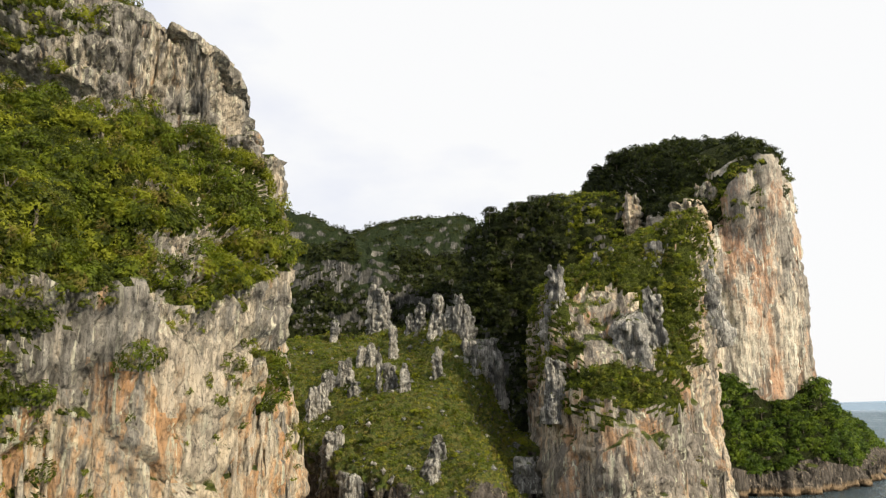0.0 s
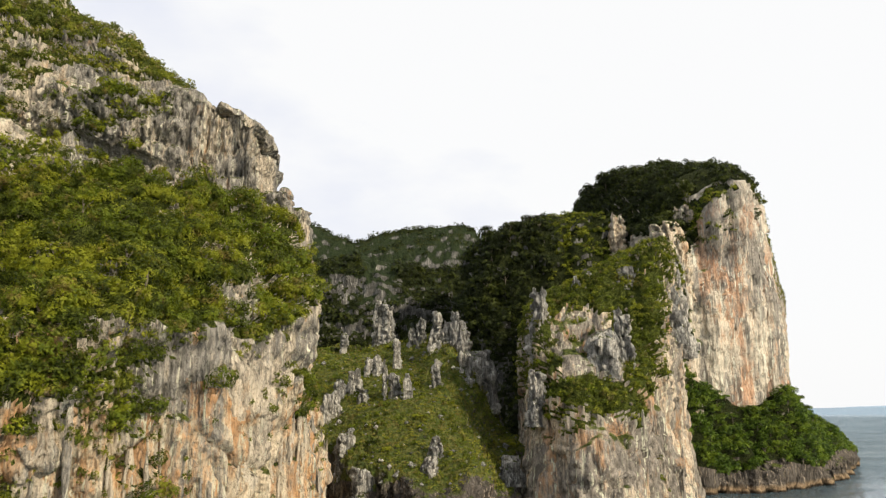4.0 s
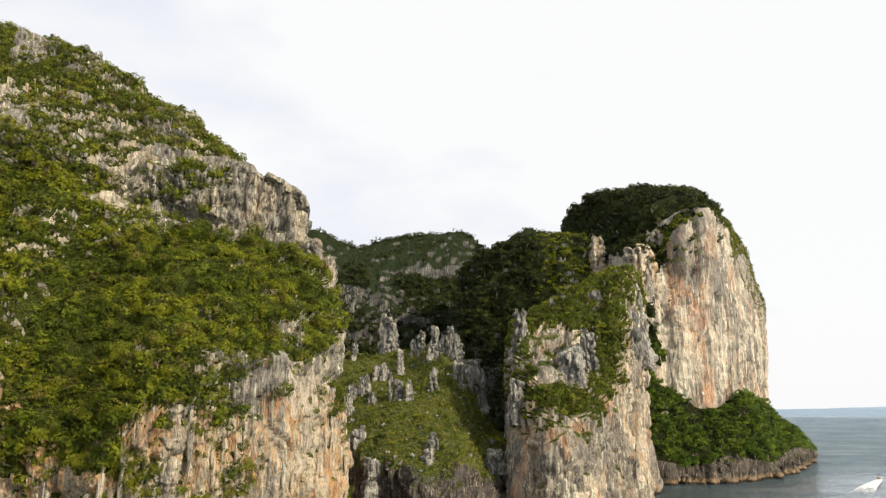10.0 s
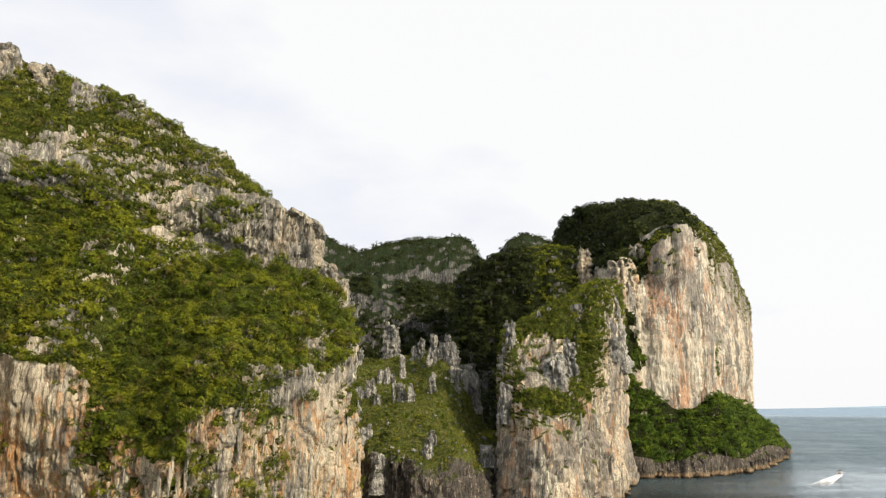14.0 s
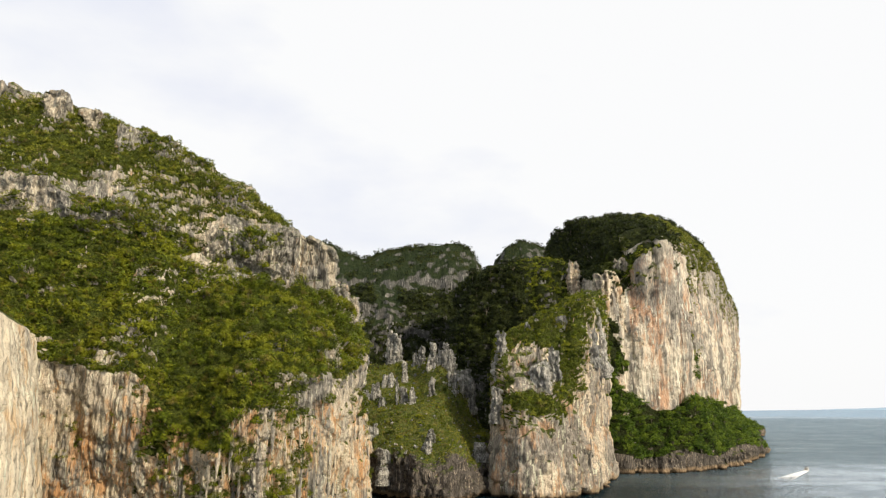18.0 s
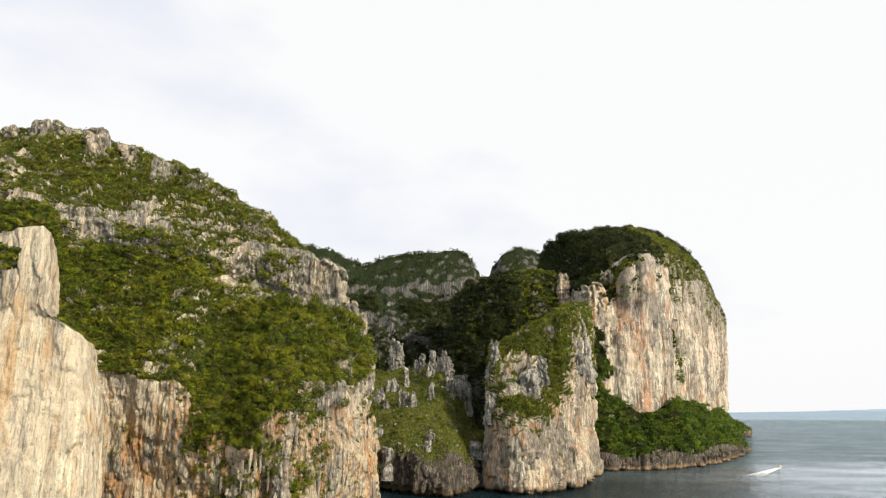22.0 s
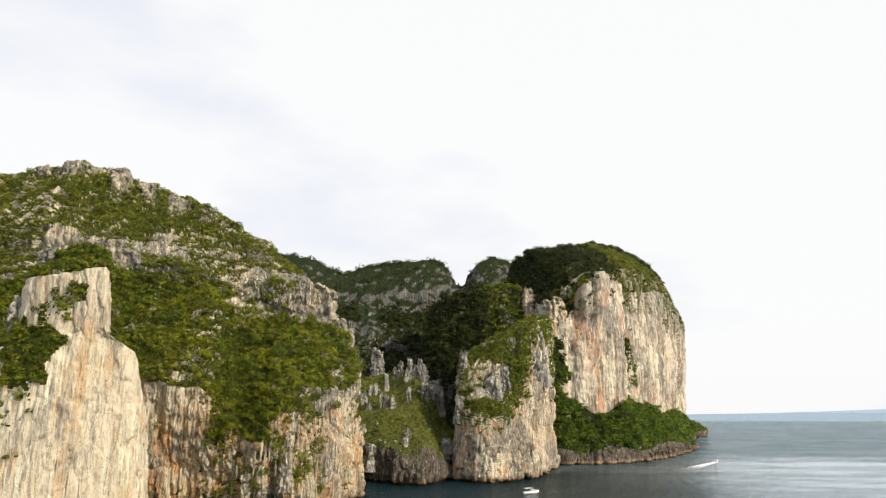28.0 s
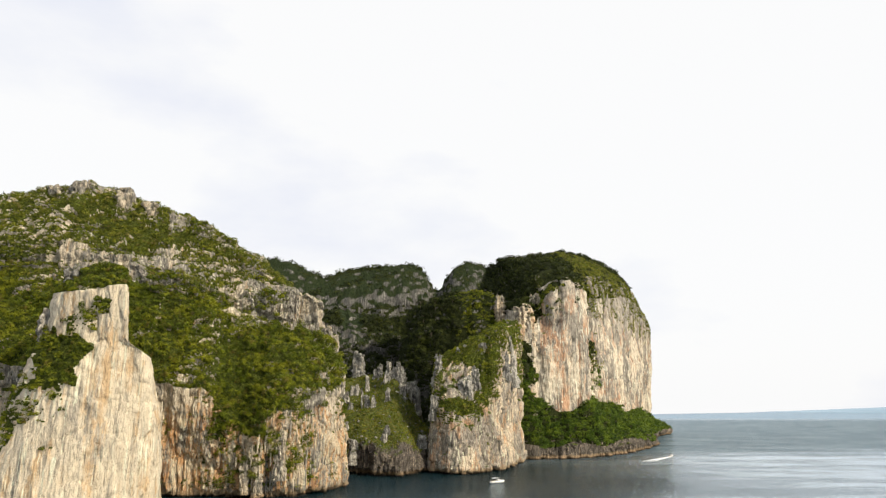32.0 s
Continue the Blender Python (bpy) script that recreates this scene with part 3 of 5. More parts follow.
def sea_sheet(rings, sides):
    bm = bmesh.new()
    ways = [(math.sin(2 * math.pi * k / sides), math.cos(2 * math.pi * k / sides), sea_reach(min(k, sides - k) * 360 / sides if k <= sides / 2 else 90)) for k in range(sides)]
    rows = [[bm.verts.new((x * r * reach, y * r * reach, 0)) for x, y, reach in ways] for r in rings]
    c = bm.verts.new((0, 0, 0))
    for k in range(sides):
        bm.faces.new((c, rows[0][(k + 1) % sides], rows[0][k]))
        for a, b in zip(rows, rows[1:]):
            bm.faces.new((a[k], a[(k + 1) % sides], b[(k + 1) % sides], b[k]))
    me = bpy.data.meshes.new("water")
    bm.to_mesh(me)
    bm.free()
    return me


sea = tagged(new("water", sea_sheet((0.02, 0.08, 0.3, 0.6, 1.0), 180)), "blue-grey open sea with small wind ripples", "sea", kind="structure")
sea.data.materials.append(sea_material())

# The pale blue is distance haze, put into the land's own colour.
HAZE_BLUE = plain("hazy_land", (0.33, 0.44, 0.54), 1.0, 0.0, 0, 0.1)


def low_coast():
    """A very distant low shore, added so that the skyline rises slowly to one side."""
    bm = bmesh.new()
    rows = []
    for k in range(61):
        bearing = radians(29 + 16 * k / 60)
        top = 62 * (k / 60) ** 1.15 - 1.5 + 1.5 * noise.noise((k * 0.31, 2.0, 0))
        rows.append([bm.verts.new((math.sin(bearing) * r, math.cos(bearing) * r, h)) for r, h in ((4380, -2), (4400, top * 0.6), (4450, top), (4580, -2))])
    for a, c in zip(rows, rows[1:]):
        for i in range(3):
            bm.faces.new((a[i], c[i], c[i + 1], a[i + 1]))
    me = bpy.data.meshes.new("distant_coast")
    bm.to_mesh(me)
    bm.free()
    me.materials.append(HAZE_BLUE)
    return tagged(new("distant_coast", me), "faint blue hazy low coast on the horizon", "coast", kind="structure")


low_coast()

# ---------------------------------------------------------------- the great headland beside the camera
def at_height(line, z):
    return [(x, y, z) for x, y in line]


def inward(line, by):
    """The closed line drawn in towards its middle by so many metres."""
    out = []
    for i, (x, y) in enumerate(line):
        (xa, ya), (xb, yb) = line[i - 1], line[(i + 1) % len(line)]
        n = Vector((-(yb - ya), xb - xa)).normalized() * by
        out.append((x + n.x, y + n.y))
    return out


A_FOOT = [(-290, 100), (-225, 86), (-180, 78), (-150, 74), (-120, 70), (-100, 70), (-86, 67.5), (-71, 64), (-55, 60), (-39, 67), (-27.5, 91), (-23.5, 110), (-36, 150), (-58, 213), (-120, 240), (-240, 230)]
A_LIP = [(-292, 96), (-226, 83), (-180, 75), (-150, 71), (-120, 67), (-100, 66.5), (-86, 64), (-71, 60.5), (-55, 57), (-38, 64), (-26, 89), (-22, 110), (-34, 151), (-56, 215), (-120, 244), (-242, 234)]
A_CLIFF_TOP = [(-290, 76, 60), (-225, 66, 60), (-180, 60, 60), (-150, 57, 58), (-120, 55, 54), (-99, 59, 50), (-84, 58, 44), (-69, 57, 32), (-53, 48, 37), (-42, 57, 46), (-31, 77, 48), (-25.5, 113, 53), (-40, 150, 58), (-60, 200, 50), (-120, 222, 60), (-240, 210, 60)]
A_BAND_FOOT = [(-291, 94, 100), (-226, 92, 102), (-181, 89, 106), (-151, 88, 102), (-121, 88, 96), (-101, 89, 93), (-83, 94, 88), (-67, 98, 85), (-56, 100, 81), (-45, 103, 80), (-36, 106, 80), (-29.5, 118, 78), (-39, 142, 76), (-55, 178, 68), (-121, 190, 90), (-241, 180, 95)]
A_BAND_TOP = [(-289, 100, 115.5), (-226, 97, 121.5), (-181, 95, 125.5), (-151, 93, 120.5), (-121, 94, 108.5), (-101, 95, 103.5), (-82, 101, 97.5), (-67, 104, 100.5), (-54, 107, 101.5), (-44, 111, 100.5), (-38.5, 113, 97.5), (-37.5, 131, 95), (-43, 150, 86), (-58, 174, 72), (-121, 172, 107.5), (-236, 165, 112.5)]
A_CREST = [(-281, 126, 143), (-223, 126, 155.5), (-182, 123, 162), (-156, 121, 160), (-135, 121, 150.5), (-109, 121, 144.5), (-93, 121, 134.5), (-78, 121, 125.5), (-69, 121, 119.5), (-51, 119, 102), (-43, 121, 99.5), (-42, 132, 95.5), (-47, 148, 88), (-63, 164, 81), (-121, 155, 126), (-231, 150, 136)]
A_SPINE = [(-263, 134, 150), (-221, 136, 160.5), (-182, 133, 165), (-158, 132, 164), (-139, 132, 154.5), (-113, 131, 146.5), (-96, 130, 135.5), (-81, 129, 126.5), (-71, 129, 121), (-59, 127, 100.5), (-53, 127, 96.5), (-49, 131, 98), (-53, 138, 93), (-73, 142, 104), (-123, 140, 138), (-223, 140, 152)]
A_BAND_MID = [(t[0] + 0.18 * (f[0] - t[0]), t[1] + 0.18 * (f[1] - t[1]), f[2] + 0.22 * (t[2] - f[2])) for f, t in zip(A_BAND_FOOT, A_BAND_TOP)]
headland, A_SPOTS = hill("limestone_headland", [at_height(inward(A_FOOT, 3.0), -4), at_height(inward(A_FOOT, 2.0), 1.2), at_height(A_LIP, 3.6), A_CLIFF_TOP, A_BAND_FOOT, A_BAND_MID, A_BAND_TOP, A_CREST, A_SPINE],
    ROCK_GREY, "tall grey limestone headland with ochre-stained sea cliffs and bushy ledges", (0, 0, 0.30, 1.06, 0.95, 0.80, 0.84, 0.50), 3, 0.56, 0.55, coarse=(0, 11, 12, 13, 14, 15), big=2.6, rib=1.0, block=0.7, joint=0.8, bed=0.9, crag=0.9, gully=2.2, smooth_from=-88, broken=(72, 1.0), bend=0.25, spread=0.85, patchy=(15.0, 15.0, 19.0), soil=SOIL_DARK, roll=5.5, shore=(40, ROCK_OCHRE, 22.0), fine={1: 1.8, 2: 1.8, 3: 1.5, 4: 1.1, 5: 1.0, 6: 0.9, 7: 0.75, 8: 0.68, 9: 0.68, 10: 0.68},
    shifts=(((-82, -30), (60, 118), (79, 107), -0.80), ((-140, -103), (60, 125), (100, 121), -0.42), ((-168, -140), (60, 125), (112, 128), -0.32), ((-196, -164), (60, 130), (152, 168), -0.4), ((-72, -56), (60, 112), (93, 99), 0.6), ((-45, -38), (60, 118), (88, 93), 0.5),
        ((-120, -90), (40, 90), (8, 56), -0.45), ((-82, -57), (30, 80), (25, 54), 0.75), ((-50, -26), (96, 155), (80, 108), -0.95), ((-36, 0), (60, 200), (0, 57), -0.25), ((-104, -92), (80, 100), (66, 76), -0.9), ((-96, -84), (80, 110), (74, 86), -0.4), ((-112, -100), (40, 90), (24, 32), 0.6), ((-60, -24), (20, 110), (34, 52), 0.30), ((-53, -47), (20, 100), (42, 56), -0.8), ((-34, -29), (60, 100), (42, 58), -0.7)))

# ---------------------------------------------------------------- the pale tower beside it
B_FOOT = [(-150, 60), (-156, 22), (-145, -4), (-117, -10), (-96, -3), (-86, 11), (-104, 56), (-125, 75)]
B_MID = [(-146, 60), (-148, 22), (-139, 0), (-116, -7), (-95.5, -0.5), (-88, 10), (-108, 54), (-125, 74)]
B_SHOULDER = [(-141, 58, 62), (-142, 24, 62), (-135, 5, 60), (-116, -5, 60), (-99, -2, 61), (-92.5, 6, 59), (-110, 50, 58), (-125, 69, 60)]
B_STEP = [(-139, 56, 66), (-139, 25, 66), (-133, 8, 65), (-116, -2, 65), (-102, -3.5, 66), (-99.5, 1, 65), (-119, 44, 66), (-128, 60, 66)]
B_TOP = [(-137, 50, 86), (-136, 26, 85), (-131, 8, 84), (-117, -1, 84), (-104.5, -3, 86), (-101.5, 2, 86), (-121, 42, 85), (-130, 56, 85)]
B_CAP = [(-132, 42, 94), (-131, 28, 95), (-127, 17, 94), (-119, 10, 95.5), (-111, 9, 96), (-108.5, 14, 95), (-121, 36, 95), (-127, 44, 94)]
tower, B_SPOTS = hill("limestone_tower", [at_height(B_FOOT, -4), at_height(B_MID, 34), B_SHOULDER, B_STEP, B_TOP, B_CAP],
    ROCK_WHITE, "pale cream limestone tower with smooth sheer face and bushes on its ledges", (0, 0.10, 0.42, 0.20, 0.8), 17, 0.6, 0.6, coarse=(0, 6, 7), big=0.7, rib=0.22, block=0.45, joint=0.34, bed=0.12, soil=SOIL_DARK, bend=0.2,
    shifts=(((-150, -130), (-20, 40), (46, 72), 0.5), ((-131, -114), (-20, 40), (47, 70), 0.95), ((-140, -100), (-20, 60), (87, 102), 0.6), ((-150, -140), (-20, 40), (10, 45), 0.4), ((-142, -117), (-20, 20), (22, 50), 0.42), ((-107, -84), (-20, 40), (30, 84), -0.3), ((-118, -106), (-20, 10), (72, 78), 0.6)))

# ---------------------------------------------------------------- the grassy valley hill
C_FOOT = [(-60, 222), (-38, 198), (-17, 170), (2, 153), (12, 158), (20, 175), (27, 206), (32, 245), (20, 300), (-50, 300)]
C_LIP = [(-60, 221), (-38, 197), (-17, 168), (2, 151), (12.5, 156), (21, 174), (28, 206), (33, 245), (20, 301), (-50, 302)]
C_EDGE = [(-60, 221, 22), (-37, 199, 22), (-17, 174, 22), (1, 158, 14), (11, 162, 19), (19, 178, 11), (25, 207, 19), (29, 246, 24), (18, 296, 26), (-50, 296, 30)]
C_MID = [(-58, 236, 44), (-40, 226, 40), (-20, 212, 38), (-4, 204, 37), (9, 204, 33), (15, 209, 28), (21, 226, 26), (24, 250, 29), (18, 290, 34), (-48, 290, 48)]
C_TOP = [(-55, 262, 56), (-42, 254, 55), (-26, 246, 52), (-10, 240, 53), (5, 229, 57), (11, 236, 50), (18, 248, 41), (22, 264, 40), (14, 288, 44), (-44, 286, 56)]
C_CAP = [(-46, 270, 60), (-38, 270, 60), (-24, 268, 61), (-8, 257, 63), (3, 244, 63.5), (9, 247, 60), (14, 257, 52), (15, 266, 50), (6, 275, 54), (-36, 278, 60)]
valley, C_SPOTS = hill("grassy_hill", [at_height(inward(C_FOOT, 3.0), -4), at_height(inward(C_FOOT, 2.0), 1.2), at_height(C_LIP, 3.6), C_EDGE, C_MID, C_TOP, C_CAP],
    GRASS_SOIL, "steep grass slope over a low dark sea cliff", (0, 0, 0.0, 0.9, 0.9, 0.8), 29, 0.9, 0.8, coarse=(7, 8, 9), big=1.6, rib=1.3, block=0.9, joint=1.1, bed=0.6, crag=0.2, category="hill", roll=2.0, shore=(16, ROCK_SHORE, 6.0))

# ---------------------------------------------------------------- the buttress beside the valley
D_FOOT = [(36, 275), (33, 228), (29.5, 188), (31.5, 172), (40, 162), (57, 168), (74, 192), (87, 221), (94, 250), (102, 285), (80, 310)]
D_LIP = [(35, 276), (32, 228), (28.5, 187), (30.5, 170), (40, 160), (58, 166), (75.5, 191), (88.5, 221), (96, 250), (103, 285), (80, 311)]
D_LEDGE = [(37, 272, 40), (34, 224, 42), (32, 190, 41), (33.5, 179, 40), (42, 171, 37), (57, 176, 35), (73, 196, 42), (86, 222, 47), (94, 250, 50), (101, 284, 55), (80, 308, 50)]
D_SHOULDER = [(39, 268, 68), (36, 226, 72), (35, 203, 70), (38, 193, 61), (46, 189, 55), (57, 190, 56), (73, 201, 72), (86, 223, 80), (94, 253, 88), (101, 283, 100), (80, 300, 95)]
D_CREST = [(44, 264, 76), (41, 228, 77), (40, 213, 76), (45, 205, 76), (52, 204, 78), (62, 206, 82), (75, 207, 90), (85, 221, 92), (93, 254, 95), (99, 280, 104), (82, 290, 102)]
D_SPINE = [(56, 258, 82), (50, 236, 80), (50, 226, 79), (54, 218, 79), (59, 216, 81), (66, 217, 85), (75, 217, 91), (82, 230, 93), (89, 258, 97), (92, 274, 102), (82, 278, 102)]
stack, D_SPOTS = hill("rock_buttress", [at_height(inward(D_FOOT, 3.0), -4), at_height(inward(D_FOOT, 2.0), 1.2), at_height(D_LIP, 3.6), D_LEDGE, D_SHOULDER, D_CREST, D_SPINE],
    ROCK_STACK, "grey limestone buttress with bushy ledges rising from the sea", (0, 0, 0.06, 0.70, 0.95, 0.75), 41, 0.85, 0.8, coarse=(0, 9, 10), big=2.4, rib=0.8, block=0.6, joint=1.0, crag=0.8, bed=0.3, soil=SOIL_DARK, roll=4.0,
    shifts=(((28, 56), (170, 230), (60, 84), 0.1), ((37, 56), (160, 205), (44, 65), -0.9), ((31, 62), (160, 205), (33, 42), 0.75), ((56, 72), (165, 225), (44, 74), 0.35), ((70, 96), (170, 260), (0, 56), -0.3), ((76, 92), (170, 260), (56, 80), -0.35)))

# ---------------------------------------------------------------- the domed headland
E_FOOT = [(90, 480), (89, 390), (102, 288), (124, 285), (146, 291), (174, 311), (208, 352), (262, 436), (284, 500), (326, 600), (368, 690), (412, 790), (340, 850), (150, 660)]
E_ROCK = [(89, 480, 10), (88, 390, 10), (102, 287, 13), (125, 285, 7), (147, 292, 12), (175, 310, 8), (209, 353, 12), (264, 435, 5), (286, 500, 8), (328, 599, 8), (370, 689, 8), (414, 790, 7), (340, 852, 8), (149, 661, 9)]
E_SKIRT = [(92, 472, 60), (93, 388, 60), (105, 300, 60), (124, 299, 44), (144, 304, 35), (168, 324, 46), (177, 375, 50), (212, 414, 42), (250, 490, 32), (303, 598, 36), (340, 690, 32), (372, 752, 28), (330, 810, 40), (160, 640, 60)]
E_BELLY = [(93, 468, 95), (94, 388, 90), (105, 299, 88), (124, 298, 86), (147, 303, 85), (168, 324, 88), (174, 377, 88), (212, 414, 88), (250, 490, 90), (304, 596, 92), (347, 689, 95), (378, 750, 100), (330, 808, 88), (162, 636, 95)]
E_FACE_TOP = [(96, 462, 142), (97, 388, 128), (110, 301, 118), (122, 303, 120), (146, 302, 141), (168.5, 332, 138), (173, 383, 142), (206, 419, 146), (245, 495, 158), (299, 600, 172), (345, 688, 165), (379, 750, 140), (325, 790, 140), (170, 620, 150)]
E_BROW = [(99, 462, 152), (102, 392, 140), (114, 318, 128), (124, 316, 134), (147, 311, 149), (166.5, 337, 151), (174, 385, 162), (204, 422, 170), (242, 498, 182), (295, 603, 194), (340, 690, 186), (374, 750, 157), (323, 788, 156), (172, 615, 170)]
E_CROWN = [(104, 462, 165), (108, 405, 158), (121, 345, 146), (126, 331, 151), (148, 332, 160), (165, 355, 166), (171, 392, 182), (192, 437, 190), (230, 510, 203), (283, 613, 213), (327, 694, 207), (351, 745, 179), (315, 770, 174), (178, 600, 187)]
E_SUMMIT = [(112, 460, 185), (109, 430, 182), (116, 412, 185), (126, 405, 183), (142, 402, 185), (154, 412, 188), (163, 432, 192), (177, 462, 202), (211, 527, 213), (259, 622, 219), (297, 688, 213), (317, 728, 197), (292, 735, 199), (188, 565, 204)]
dome, E_SPOTS = hill("domed_headland", [at_height(inward(E_FOOT, 3.0), -4), at_height(inward(E_FOOT, 1.5), 1.0), at_height(E_FOOT, 3.2), E_ROCK, E_SKIRT, E_BELLY, E_FACE_TOP, E_BROW, E_CROWN, E_SUMMIT],
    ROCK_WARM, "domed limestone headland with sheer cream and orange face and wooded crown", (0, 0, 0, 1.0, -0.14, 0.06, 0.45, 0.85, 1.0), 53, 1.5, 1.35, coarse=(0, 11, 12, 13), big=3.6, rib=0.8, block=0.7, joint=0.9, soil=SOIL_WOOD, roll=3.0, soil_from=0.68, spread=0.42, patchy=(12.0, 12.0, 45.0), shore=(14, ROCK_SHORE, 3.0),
    shifts=(((116, 142), (280, 360), (112, 140), 0.6), ((100, 126), (285, 352), (108, 155), 0.45), ((150, 185), (300, 420), (120, 170), 0.25), ((95, 118), (270, 320), (55, 94), 1.0), ((163, 430), (300, 800), (132, 205), 0.24), ((174, 204), (366, 408), (56, 104), 0.8), ((170, 212), (330, 425), (106, 150), 0.35), ((108, 118), (284, 312), (58, 96), 0.5), ((166, 190), (318, 385), (62, 96), 0.6)))

# ---------------------------------------------------------------- wooded ridges at the head of the valley
F_FOOT = [(12, 345), (30, 322), (60, 312), (90, 318), (108, 360), (105, 430), (60, 450), (18, 410)]
F_WALL = [(16, 350, 70), (33, 328, 78), (60, 318, 80), (90, 322, 90), (107, 362, 100), (103, 428, 100), (60, 445, 90), (21, 408, 80)]
F_BROW = [(22, 362, 121), (37, 348, 126), (60, 342, 130), (88, 345, 134), (103, 370, 128), (98, 415, 128), (60, 425, 120), (28, 398, 112)]
F_TOP = [(32, 374, 131), (43, 366, 135), (60, 362, 139), (82, 364, 143), (95, 378, 133), (90, 400, 133), (62, 405, 131), (36, 392, 123)]
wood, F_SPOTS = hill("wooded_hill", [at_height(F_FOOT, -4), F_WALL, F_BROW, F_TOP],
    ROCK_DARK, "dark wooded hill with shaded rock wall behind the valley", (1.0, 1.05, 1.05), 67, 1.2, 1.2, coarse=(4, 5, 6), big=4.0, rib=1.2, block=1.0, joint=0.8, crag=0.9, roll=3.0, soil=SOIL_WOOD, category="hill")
G_FOOT = [(-190, 430), (-110, 395), (-50, 390), (10, 400), (70, 430), (80, 520), (-60, 560), (-190, 540)]
G_WALL = [(-188, 438, 80), (-110, 408, 80), (-50, 404, 78), (8, 412, 76), (66, 438, 80), (76, 515, 80), (-60, 548, 80), (-186, 530, 80)]
G_BROW = [(-184, 446, 121), (-110, 424, 112), (-50, 420, 120), (4, 428, 108), (58, 446, 110), (66, 505, 111), (-60, 532, 111), (-180, 520, 116)]
G_TOP = [(-170, 460, 131), (-108, 445, 127), (-44, 444, 133), (-10, 452, 127), (48, 462, 125), (50, 490, 126), (-58, 505, 126), (-165, 500, 136)]
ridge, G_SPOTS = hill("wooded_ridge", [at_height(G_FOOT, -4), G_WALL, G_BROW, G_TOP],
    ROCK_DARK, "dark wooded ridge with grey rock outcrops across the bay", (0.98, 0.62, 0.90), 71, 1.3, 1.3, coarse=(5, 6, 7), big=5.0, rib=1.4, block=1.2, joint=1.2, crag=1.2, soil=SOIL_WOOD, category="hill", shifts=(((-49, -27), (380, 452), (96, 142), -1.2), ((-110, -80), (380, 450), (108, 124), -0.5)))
H_FOOT = [(-500, 900), (-300, 880), (-186, 870), (-118, 872), (-72, 870), (-8, 870), (50, 875), (82, 890), (100, 875), (170, 880), (330, 900), (380, 1050), (-60, 1120), (-480, 1080)]
H_WALL = [(-495, 915, 180), (-300, 897, 200), (-186, 888, 205), (-118, 890, 190), (-72, 888, 195), (-8, 888, 200), (50, 892, 200), (82, 910, 165), (100, 894, 200), (170, 898, 200), (320, 918, 150), (365, 1045, 130), (-60, 1105, 150), (-470, 1070, 140)]
H_TOP = [(-480, 950, 254), (-300, 935, 274), (-186, 930, 277), (-118, 925, 250), (-72, 928, 261), (-8, 928, 271), (46, 928, 270), (82, 940, 232), (112, 930, 268), (170, 935, 272), (300, 960, 200), (330, 1030, 170), (-60, 1080, 180), (-450, 1050, 180)]
H_CAP = [(-430, 970, 256), (-290, 958, 279), (-184, 952, 281), (-117, 948, 252), (-72, 950, 265), (-8, 950, 275), (42, 950, 274), (82, 958, 232), (114, 952, 272), (165, 958, 276), (280, 980, 206), (290, 1010, 190), (-60, 1020, 230), (-400, 1010, 230)]
H_BACK = [(x, y + (36 if y < 985 else 0), z - 85) for x, y, z in H_CAP]
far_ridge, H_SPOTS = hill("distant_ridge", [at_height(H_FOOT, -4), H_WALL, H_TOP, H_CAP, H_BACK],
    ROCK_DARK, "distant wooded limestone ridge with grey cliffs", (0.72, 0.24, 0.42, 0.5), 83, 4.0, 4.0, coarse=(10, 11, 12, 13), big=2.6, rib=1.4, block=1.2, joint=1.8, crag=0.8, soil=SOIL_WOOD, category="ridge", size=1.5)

# ---------------------------------------------------------------- foliage
def near_slope(p):
    return (p[:, 0] > -72) & (p[:, 1] < 118) & (p[:, 2] < 90)


plants("bushes", A_SPOTS, LEAF_NEAR, "dense sunlit green bushes covering the headland's lower slope", "bushes", 0.22, (0.9, 3.4), 330, 5, keep=near_slope, card=0.104, tall=(0.85, 1.45))
plants("bushes", A_SPOTS, LEAF_NEAR, "green bushes covering the headland's middle slopes", "bushes", 0.30, (0.8, 3.1), 72, 4, keep=lambda p: ~near_slope(p) & (p[:, 1] < 150) & (p[:, 0] > -215) & (p[:, 2] < 104 + 8 * lattice(p / 13, 5)), card=0.19)
plants("bushes", A_SPOTS, LEAF_OLIVE, "low olive-green scrub on the headland's upper slopes", "bushes", 0.36, (0.7, 2.2), 34, 45, keep=lambda p: ~near_slope(p) & (p[:, 1] < 150) & (p[:, 0] > -215) & (p[:, 2] >= 104 + 8 * lattice(p / 13, 5)), card=0.25)
plants("bushes", A_SPOTS, LEAF_NEAR, "green bushes on the headland's far side", "bushes", 0.03, (2.0, 4.0), 16, 44, keep=lambda p: (p[:, 1] >= 150) | (p[:, 0] <= -215), card=0.4)
def lower_cliff(p):
    return (p[:, 1] < 125) & (p[:, 2] > 5) & (p[:, 2] < 54) & (p[:, 0] > -122)


plants("grass", A_SPOTS, LEAF_OLIVE, "yellow-green grass tufts hanging on the headland's sea cliff", "grass", 0.75, (0.3, 1.15), 30, 61, least=0.08, keep=lambda p: lower_cliff(p) & (lattice(p / 5, 8) > -0.1), card=0.34, tall=(0.8, 1.6), sink=0.1)
plants("grass", D_SPOTS, LEAF_OLIVE, "yellow-green grass tufts on the buttress", "grass", 0.65, (0.5, 1.2), 18, 62, least=0.44, keep=lambda p: (p[:, 1] < 260) & (lattice(p / 6, 9) > -0.25), card=0.36, sink=0.1)
